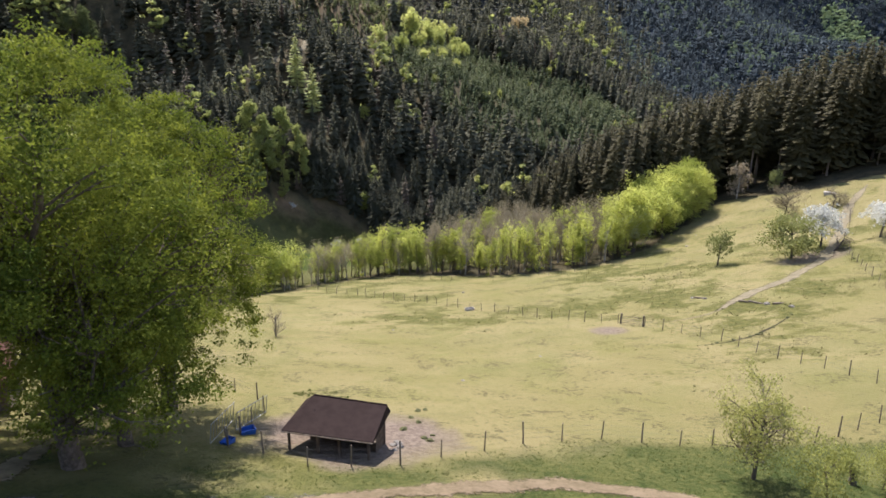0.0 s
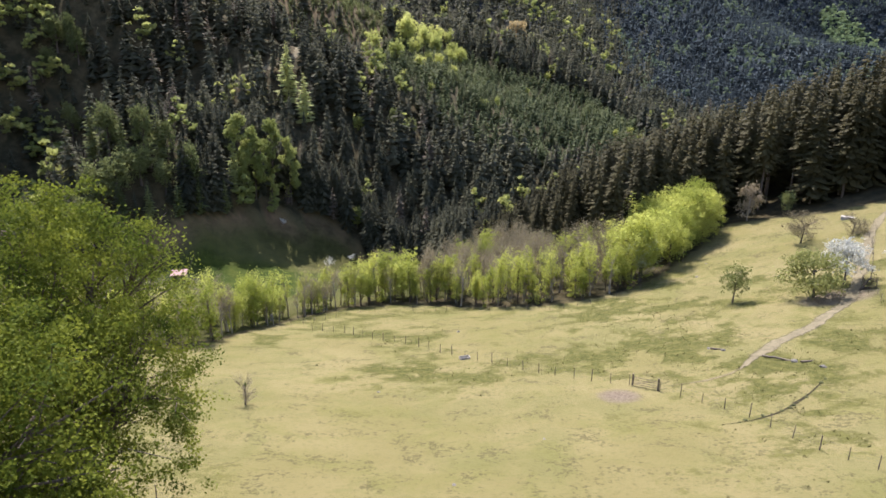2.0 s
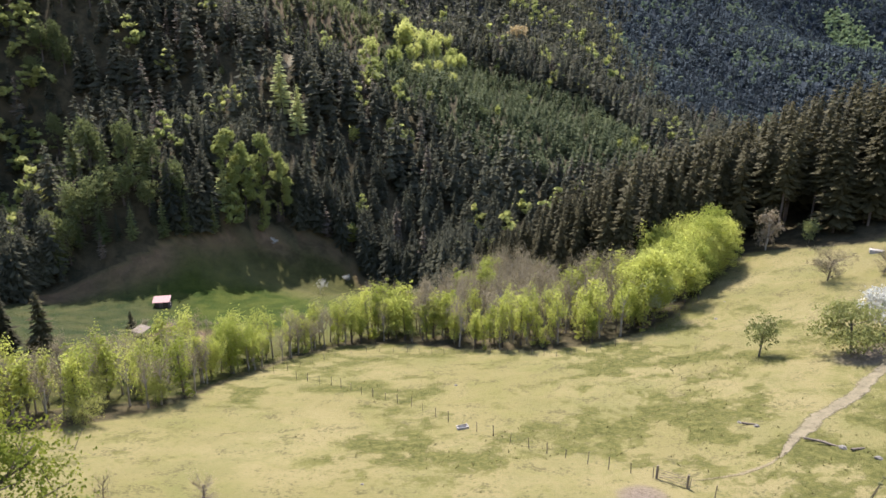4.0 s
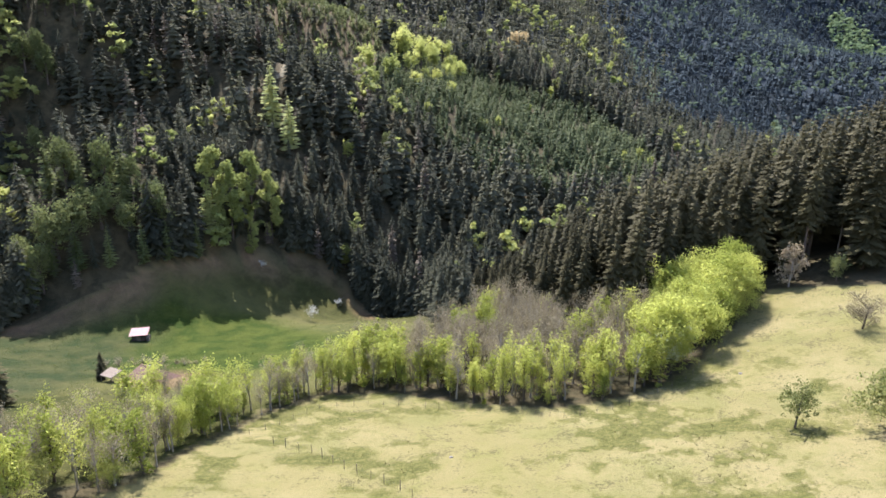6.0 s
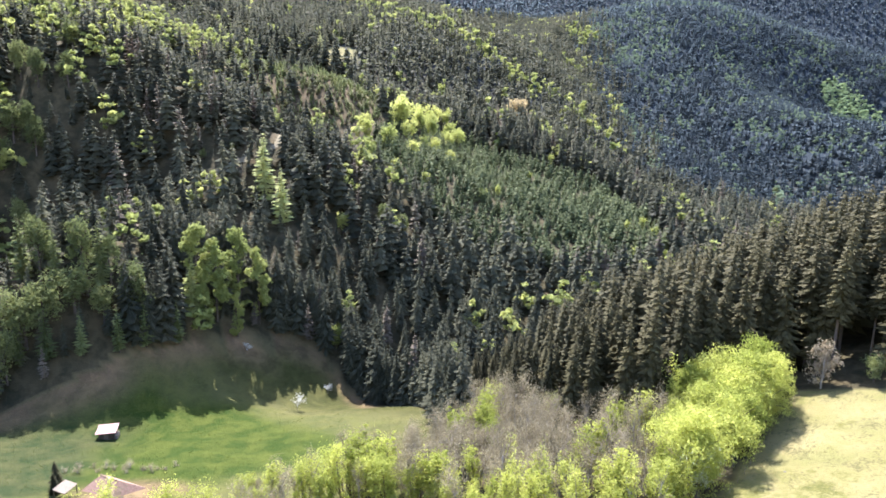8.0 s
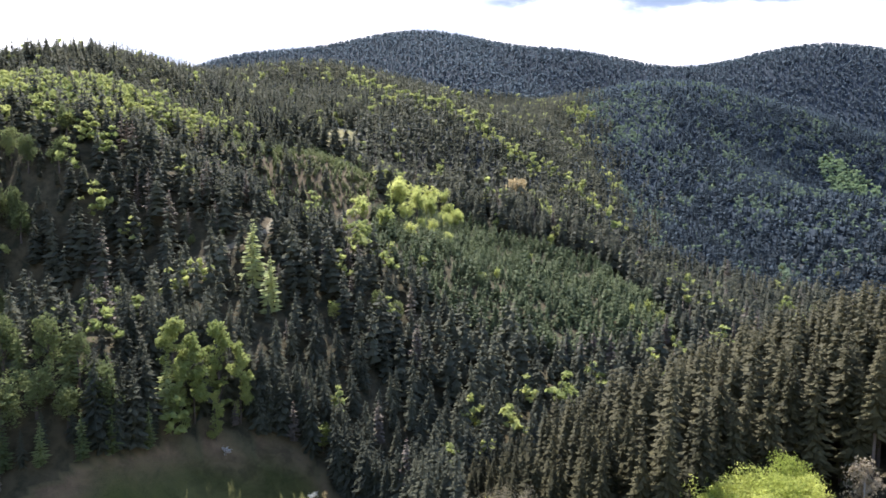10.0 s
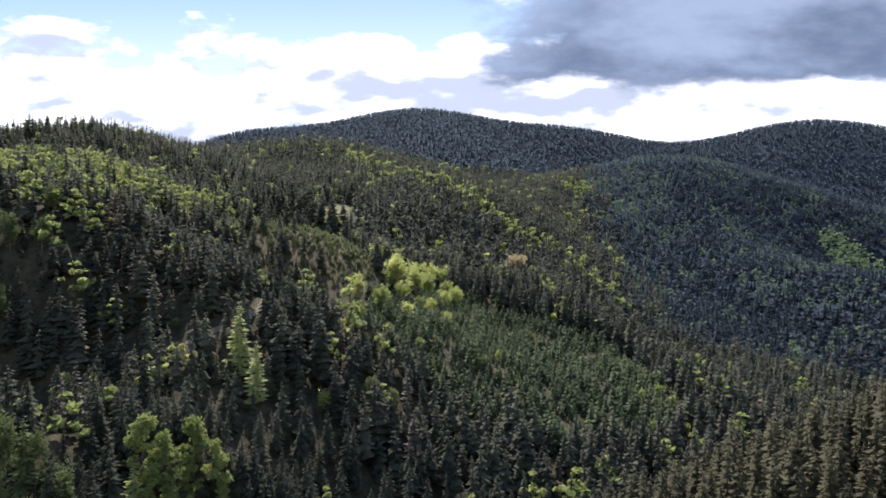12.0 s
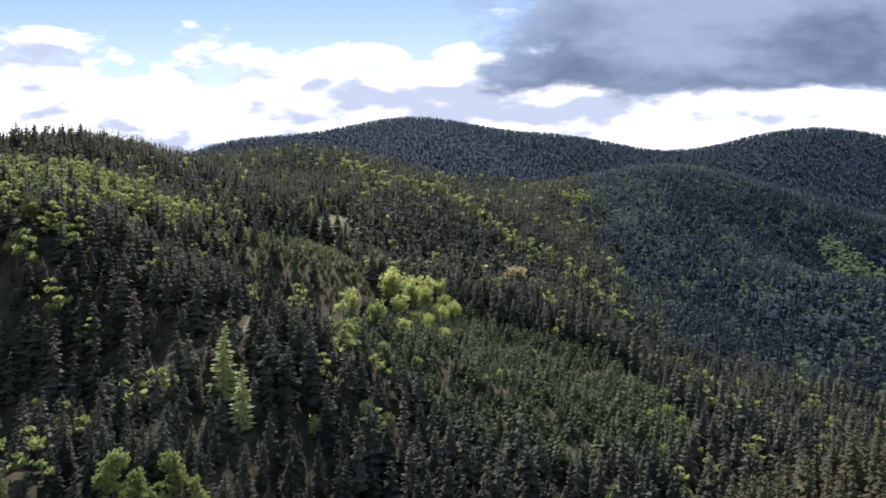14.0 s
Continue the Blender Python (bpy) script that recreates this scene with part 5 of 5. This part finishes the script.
def farmhouse():
    """The house by the brook, half hidden by the trees."""
    root = new("farmhouse")
    x, y = -72.0, 191.0
    root.matrix_world = pose(x, y, float(height(x, y)) - 3.4, 0, 0, -24)
    wall = box("wall", -5.0, 5.0, -4.0, 4.0, -2.5, 3.2, WALL_WHITE, root, "whitewashed wall", 0.02)
    for n in range(3):
        w = box("window", -3.6 + n * 2.8, -2.6 + n * 2.8, -4.05, -3.98, 0.9, 2.2, SHED_WOOD, wall, "dark wooden window")
        box("sill", -3.7 + n * 2.8, -2.5 + n * 2.8, -4.15, -4.0, 0.82, 0.9, STONE, w)
    c = [(-5.8, -4.8, 2.9), (5.8, -4.8, 2.9), (5.8, 4.8, 2.9), (-5.8, 4.8, 2.9), (-2.6, 0, 6.6), (2.6, 0, 6.6)]
    roof = solid("roof", roof_shell(c, [[0, 1, 5, 4], [2, 3, 4, 5], [3, 0, 4], [1, 2, 5]], 0.2), TILE_ROOF, root, "faded clay tile roof")
    box("chimney", 0.6, 1.15, -0.9, -0.35, 5.2, 7.3, STONE, roof, "short chimney")
    box("ridge_cap", -2.7, 2.7, -0.12, 0.12, 6.55, 6.68, TILE_ROOF, roof)
    return tagged(root, "old house with a hipped clay tile roof", "house")


farmhouse()
for n in range(16):
    x, y = -88 + 1.6 * n + rng.uniform(-1, 1), 203 + 0.2 * n + rng.uniform(-2.5, 2.5)
    tree("bare_bush", BUDDING[n % 4], x, y, rng.uniform(2.6, 4.4), 2.0, "grey bare bush on the bank behind the house", "bush", "bushes behind the house", 1.4)


def neighbour_house():
    """The farm building whose red roof shows through the lindens."""
    root = new("farm_building")
    x, y = -38.0, 44.0
    root.matrix_world = pose(x, y, float(height(x, y)) - 0.6, 0, 0, 28)
    wall = box("wall", -4.5, 4.5, -3.6, 3.6, -2.0, 3.4, OLD_WOOD, root, "weathered boarded wall", 0.02)
    for n in range(3):
        w = box("window", -3.4 + n * 2.6, -2.4 + n * 2.6, -3.65, -3.58, 0.9, 2.1, SHED_WOOD, wall, "dark wooden window")
        box("sill", -3.5 + n * 2.6, -2.3 + n * 2.6, -3.75, -3.6, 0.82, 0.9, STONE, w)
    c = [(-5.1, -4.4, 2.9), (5.1, -4.4, 2.9), (5.1, 4.4, 2.9), (-5.1, 4.4, 2.9), (-5.1, 0, 6.4), (5.1, 0, 6.4)]
    roof = solid("roof", roof_shell(c, [[0, 1, 5, 4], [2, 3, 4, 5]], 0.2), RED_TILES, root, "dark red clay tile roof")
    for n in range(14):
        k = n / 14
        bm = bmesh.new()
        y0, z0, y1, z1 = -4.4 + 4.4 * k, 2.9 + 3.5 * k, -4.4 + 4.4 * (k + 0.085), 2.9 + 3.5 * (k + 0.085)
        q = [bm.verts.new(v) for v in ((-5.12, y0, z0 + 0.06), (5.12, y0, z0 + 0.06), (5.12, y1, z1 + 0.015), (-5.12, y1, z1 + 0.015), (-5.12, y0, z0), (5.12, y0, z0), (5.12, y1, z1 - 0.02), (-5.12, y1, z1 - 0.02))]
        for f in ((0, 1, 2, 3), (7, 6, 5, 4), (0, 4, 5, 1), (1, 5, 6, 2), (2, 6, 7, 3), (3, 7, 4, 0)):
            bm.faces.new([q[i] for i in f])
        solid("tile_course", bm, RED_TILES, roof)
    return tagged(root, "farm building with a dark red tile roof behind the lindens", "house")


RED_TILES = plain("dark_red_tiles", (0.09, 0.04, 0.03), (0.20, 0.10, 0.08), 4.0, 0.85, 0.6)
neighbour_house()


def side_roof():
    root = new("lean_to")
    x, y = -79.0, 186.0
    root.matrix_world = pose(x, y, float(height(x, y)), 0, 0, -24)
    c = [(-2.0, -1.6, 2.0), (2.0, -1.6, 2.0), (2.0, 1.6, 2.7), (-2.0, 1.6, 2.7)]
    solid("roof", roof_shell(c, [[0, 1, 2, 3]], 0.08), OLD_WOOD, root, "weathered grey board roof")
    for px in (-1.8, 1.8):
        for py in (-1.4, 1.4):
            box("post", px - 0.07, px + 0.07, py - 0.07, py + 0.07, -1.0, 2.05 + (py > 0) * 0.58, OLD_WOOD, root)
    return tagged(root, "small lean-to with a weathered roof beside the house", "shed")


side_roof()


# ---- things on the pasture ----
def gate():
    root = new("pasture_gate")
    ax, ay, bx, by = 26.9, 92.2, 29.4, 89.3
    a = math.degrees(math.atan2(by - ay, bx - ax))
    root.matrix_world = pose(ax, ay, float(height(ax, ay)), 0, 0, a)
    w = math.hypot(bx - ax, by - ay)
    drop = float(height(bx, by)) - float(height(ax, ay))
    for x, z in ((0, 0), (w, drop)):
        box("post", x - 0.11, x + 0.11, -0.11, 0.11, z - 0.4, z + 1.75, OLD_WOOD, root, "thick wooden gate post", 0.02)
    for n in range(4):
        v, f = sticks([((0.12, 0, 0.3 + n * 0.33), (w - 0.12, 0, drop + 0.3 + n * 0.33), 0.035, 0.035)], 6)
        part("rail", tri_mesh("rail", v, f, OLD_WOOD), root)
    v, f = sticks([((0.15, 0.05, 0.25), (w - 0.15, 0.05, drop + 1.3), 0.03, 0.03)], 6)
    part("brace", tri_mesh("brace", v, f, OLD_WOOD), root)
    return tagged(root, "weathered wooden gate in the pasture fence", "gate")


gate()


def trough(x, y, turn, size, material, name, label, category):
    """A hollow tub or trough."""
    root = new(name)
    root.matrix_world = pose(x, y, float(height(x, y)), 0, 0, turn)
    lx, ly, h = size
    bm = bmesh.new()
    rim = [[(-lx, -ly, h), (lx, -ly, h), (lx, ly, h), (-lx, ly, h)], [(-lx * 0.9, -ly * 0.85, h), (lx * 0.9, -ly * 0.85, h), (lx * 0.9, ly * 0.85, h), (-lx * 0.9, ly * 0.85, h)],
           [(-lx * 0.8, -ly * 0.75, 0.1), (lx * 0.8, -ly * 0.75, 0.1), (lx * 0.8, ly * 0.75, 0.1), (-lx * 0.8, ly * 0.75, 0.1)], [(-lx * 0.88, -ly * 0.85, -0.15), (lx * 0.88, -ly * 0.85, -0.15), (lx * 0.88, ly * 0.85, -0.15), (-lx * 0.88, ly * 0.85, -0.15)]]
    rings_ = [[bm.verts.new(c) for c in ring] for ring in rim]
    for p, q in ((0, 1), (1, 2), (3, 0)):
        for i in range(4):
            bm.faces.new((rings_[p][i], rings_[p][(i + 1) % 4], rings_[q][(i + 1) % 4], rings_[q][i]))
    bm.faces.new(rings_[2])
    bm.faces.new(rings_[3])
    solid("tub", bm, material, root, "", 0.015)
    return tagged(root, label, category)


trough(4.6, 112.6, 20, (0.9, 0.45, 0.45), STONE, "water_trough", "pale stone water trough by the pasture fence", "trough")
trough(-14.3, 41.6, 30, (0.55, 0.38, 0.4), BLUE, "blue_tub", "blue plastic tub on bare ground by the fence", "tub")
trough(-14.9, 39.2, 70, (0.45, 0.33, 0.3), BLUE, "blue_tub", "flat blue plastic tub beside the hurdle", "tub")


def hurdle(x, y, turn):
    """A tubular steel hurdle that leans a little."""
    root = new("steel_hurdle")
    root.matrix_world = pose(x, y, float(height(x, y)), 8, 0, turn)
    frame_ = [((0, 0, 0.1), (0, 0, 1.6)), ((3.0, 0, 0.1), (3.0, 0, 1.6)), ((0, 0, 1.6), (3.0, 0, 1.6)), ((0, 0, 0.1), (3.0, 0, 0.1))]
    v, f = sticks([(a, b, 0.03, 0.03) for a, b in frame_], 6)
    part("frame", tri_mesh("frame", v, f, STEEL), root)
    for n in range(7):
        v, f = sticks([((0.37 * (n + 1), 0, 0.1), (0.37 * (n + 1), 0, 1.6), 0.016, 0.016)], 5)
        part("bar", tri_mesh("bar", v, f, STEEL), root)
    return tagged(root, "grey tubular steel hurdle by the shelter yard", "hurdle")


hurdle(-15.9, 38.6, 78)
hurdle(-15.2, 41.8, 60)


def rock(x, y, size, label="grey field stone on bare ground", group="stones near the shelter", name="rock", material=FIELD_STONE):
    bm = bmesh.new()
    bmesh.ops.create_icosphere(bm, subdivisions=2, radius=1.0)
    g = np.random.default_rng(int(abs(x * 31 + y * 17)))
    o = Vector(g.uniform(0, 50, 3))
    for v in bm.verts:
        v.co *= 1 + 0.5 * (noise.noise(v.co * 1.3 + o))
        v.co.z *= 0.6
    me = bpy.data.meshes.new(name)
    bm.to_mesh(me)
    bm.free()
    me.materials.append(material)
    ob = new(name, me)
    ob.matrix_world = pose(x, y, float(height(x, y)) + 0.05 * size, 0, 0, g.uniform(0, 360)) @ Matrix.Diagonal((size, size * 0.8, size, 1))
    return tagged(ob, label, "rock", group)


SOD = plain("dark_sod", (0.05, 0.055, 0.02), (0.11, 0.11, 0.045), 3.0, 0.95, 0.8)
for x, y, s in ((-2.2, 49.8, 0.32), (-2.7, 47.7, 0.26), (-2.0, 46.4, 0.3), (-3.1, 44.5, 0.36), (-1.4, 42.7, 0.3), (-1.0, 42.2, 0.3), (-0.8, 43.4, 0.2), (-1.6, 50.2, 0.25)):
    rock(x, y, s, "dark clod of turf on bare ground", "clods near the shelter", "clod", SOD)
for x, y, s in ((-3.6, 40.9, 0.28), (-3.3, 41.3, 0.35), (-3.1, 40.5, 0.3), (-3.4, 39.9, 0.22)):
    rock(x, y, s)
for x, y, s in ((60, 156, 0.4), (66, 166, 0.25), (44.4, 104.4, 0.4), (43.0, 106.4, 0.35), (50.4, 95.4, 0.5), (52.3, 91.8, 0.45), (4.0, 135, 0.35), (-8, 93, 0.25), (12, 74, 0.22), (2, 62, 0.22)):
    rock(x, y, s, "dark stone in the pasture grass", "stones in the pasture")


def log(x, y, turn, long_, thick):
    root = sticks([((-long_ / 2, 0, thick * 0.8), (long_ / 2, 0, thick * 0.8), thick, thick * 0.8)], 9)
    ob = new("log", tri_mesh("log", *root, OLD_WOOD, smooth=False))
    ob.matrix_world = pose(x, y, float(height(x, y)), 0, 0, turn)
    return tagged(ob, "grey weathered log lying in the grass", "log", "logs on the pasture")


for x, y, a, l in ((48.6, 98.2, -20, 2.6), (49.6, 96.6, -35, 3.0), (51.6, 94.6, 10, 1.8), (43.8, 105.4, -10, 1.8)):
    log(x, y, a, l, 0.16)
ribbon("ditch", [(50, 87.5), (48, 85.5), (44.6, 82.3), (40.1, 78.7), (35.5, 76.6), (31.9, 75.8)], 0.42, DITCH_EARTH, "narrow dark ditch cut through the pasture", 0.03, 0.8)
for x, y, a in along([(50, 87.5), (44.6, 82.3), (40.1, 78.7), (31.9, 75.8)], 1.3):
    rock(x + rng.uniform(-0.3, 0.3), y + rng.uniform(-0.3, 0.3), rng.uniform(0.12, 0.34), "dark broken turf on the edge of the ditch", "turf along the ditch", "clod", SOD)
ribbon("footpath", [(45, 97.5), (40.5, 93.5), (36, 91.5), (30.5, 91)], 0.9, SANDY, "faint trodden path from the track to the gate", 0.04)
SLAB = box("concrete_slab", -1.6, 1.6, -0.9, 0.9, -0.4, 0.45, STONE, None, "", 0.03)
SLAB.matrix_world = pose(103.9, 173.9, float(height(103.9, 173.9)), 0, 0, -30)
tagged(SLAB, "pale low slab at the upper pasture edge", "slab")
tree("dead_tree", (lone("trunk", sticks([((0, 0, 0), (0.1, 0, 0.6), 0.16, 0.12), ((0.1, 0, 0.6), (0.26, 0.05, 1.0), 0.12, 0.05), ((0.08, 0, 0.5), (-0.15, 0.1, 0.8), 0.06, 0.03)], 7), BARK), None, "", ""), 25.8, 35.1, 1.6, 1.0, "short broken dead trunk in rough grass")
DEAD = bare(99, 0.35, 0, 0, BUDS, BARK, 0.03, 2, 0.2)
tree("dead_tree", DEAD, 77.5, 125.2, 5.0, 1.3, "fallen-looking dead bare tree by the track", lean=28)
for x, y, h in ((-84, 191, 7.0), (-82, 187, 5.5), (-89, 161, 15.0), (-94, 156, 14.0)):
    tree("fir_tree", STAND_SHAPES[3], x, y, h, 1.4, "dark fir standing by the house", group="firs by the house")


# ---- grass ----
def tufts(name, x, y, size, material, label, blades=9):
    """Clumps of grass blades that nobody could count, as one object."""
    n = len(x)
    a = rng.uniform(0, 6.283, (n, blades))
    r = rng.uniform(0.1, 1.0, (n, blades)) * size[:, None]
    h = rng.uniform(0.35, 0.9, (n, blades)) * size[:, None]
    bx, by = x[:, None] + np.cos(a) * r * 0.6, y[:, None] + np.sin(a) * r * 0.6
    bz = height(bx, by) - 0.05
    w = 0.16 * size[:, None]
    p0 = np.stack([bx - np.sin(a) * w, by + np.cos(a) * w, bz], -1)
    p1 = np.stack([bx + np.sin(a) * w, by - np.cos(a) * w, bz], -1)
    p2 = np.stack([bx + np.cos(a) * r * 0.5, by + np.sin(a) * r * 0.5, bz + h], -1)
    v = np.stack([p0, p1, p2], 2).reshape(-1, 3)
    f = np.arange(len(v)).reshape(-1, 3)
    t_ = np.repeat(rng.random(n), blades * 3)
    return tagged(new(name, tri_mesh(name, v, f, material, dict(tone=t_))), label, "grass", kind="stuff")


VERGE_GRASS = leafy("verge_grass", (0.036, 0.062, 0.012), (0.125, 0.140, 0.040), 0.5)
RANK_GRASS = leafy("rank_grass", (0.055, 0.060, 0.022), (0.17, 0.150, 0.062), 0.35)
x = rng.uniform(-45, 105, 42000)
y = rng.uniform(45, 185, 42000)
wet = np.maximum((1 - step(np.abs(y - (128 - 0.12 * x)), 18, 42)) * step(x, -40, 0), step(x, 20, 45) * (1 - step(np.abs(y - 85), 16, 34)))
wet = np.maximum(wet * step(lumps(x, y * 1.7, 24, 5, 4, 0.66), 0.44, 0.57), 0.05 * step(lumps(x, y, 9, 3, 51), 0.5, 0.62)) * inside(x, y, PASTURE)
k = rng.random(len(x)) < wet * 0.75
tufts("grass_tufts", x[k], y[k], 0.08 + 0.34 * rng.random(k.sum()) ** 2.2, RANK_GRASS, "darker rushy tufts in the damp pasture", 6)
x, y = rng.uniform(-140, 5, 26000), rng.uniform(120, 305, 26000)
k = inside(x, y, FAR_MEADOW) & (lumps(x, y, 9, 4, 44) > 0.42)
tufts("meadow_grass", x[k], y[k], rng.uniform(0.15, 0.42, k.sum()), VERGE_GRASS, "uneven tufts of green grass on the valley meadow", 5)
x = rng.uniform(-16, 36, 16000)
y = rng.uniform(22, 44, 16000)
k = (y < 39.4 + 0.4 * np.clip(x, -8, 11)) & (off_line(x, y, [(-12, 29.0), (-4.4, 32.0), (0.6, 33.8), (7.8, 34.6), (12.9, 33.6), (17, 31.5), (26, 25)]) > 1.0) & (off_line(x, y, [(-30, 22), (-12, 27.5), (-3, 28.8), (8, 27)]) > 2.4) & (off_line(x, y, [(-14, 41), (-3, 41)]) > 4)
tufts("rough_grass", x[k], y[k], rng.uniform(0.07, 0.19, k.sum()), VERGE_GRASS, "rough green verge grass in front of the fence")
x, y = rng.uniform(-14.5, -6.5, 900), rng.uniform(52.8, 56.6, 900)
k = lumps(x, y, 1.6, 3, 41) - 0.12 * np.hypot((x + 10.4) / 2.2, y - 54.7) > 0.40
x, y = x[k], y[k]
tufts("weed_tufts", x, y, rng.uniform(0.10, 0.30, len(x)), VERGE_GRASS, "patch of green weeds on bare ground behind the shelter", 7)
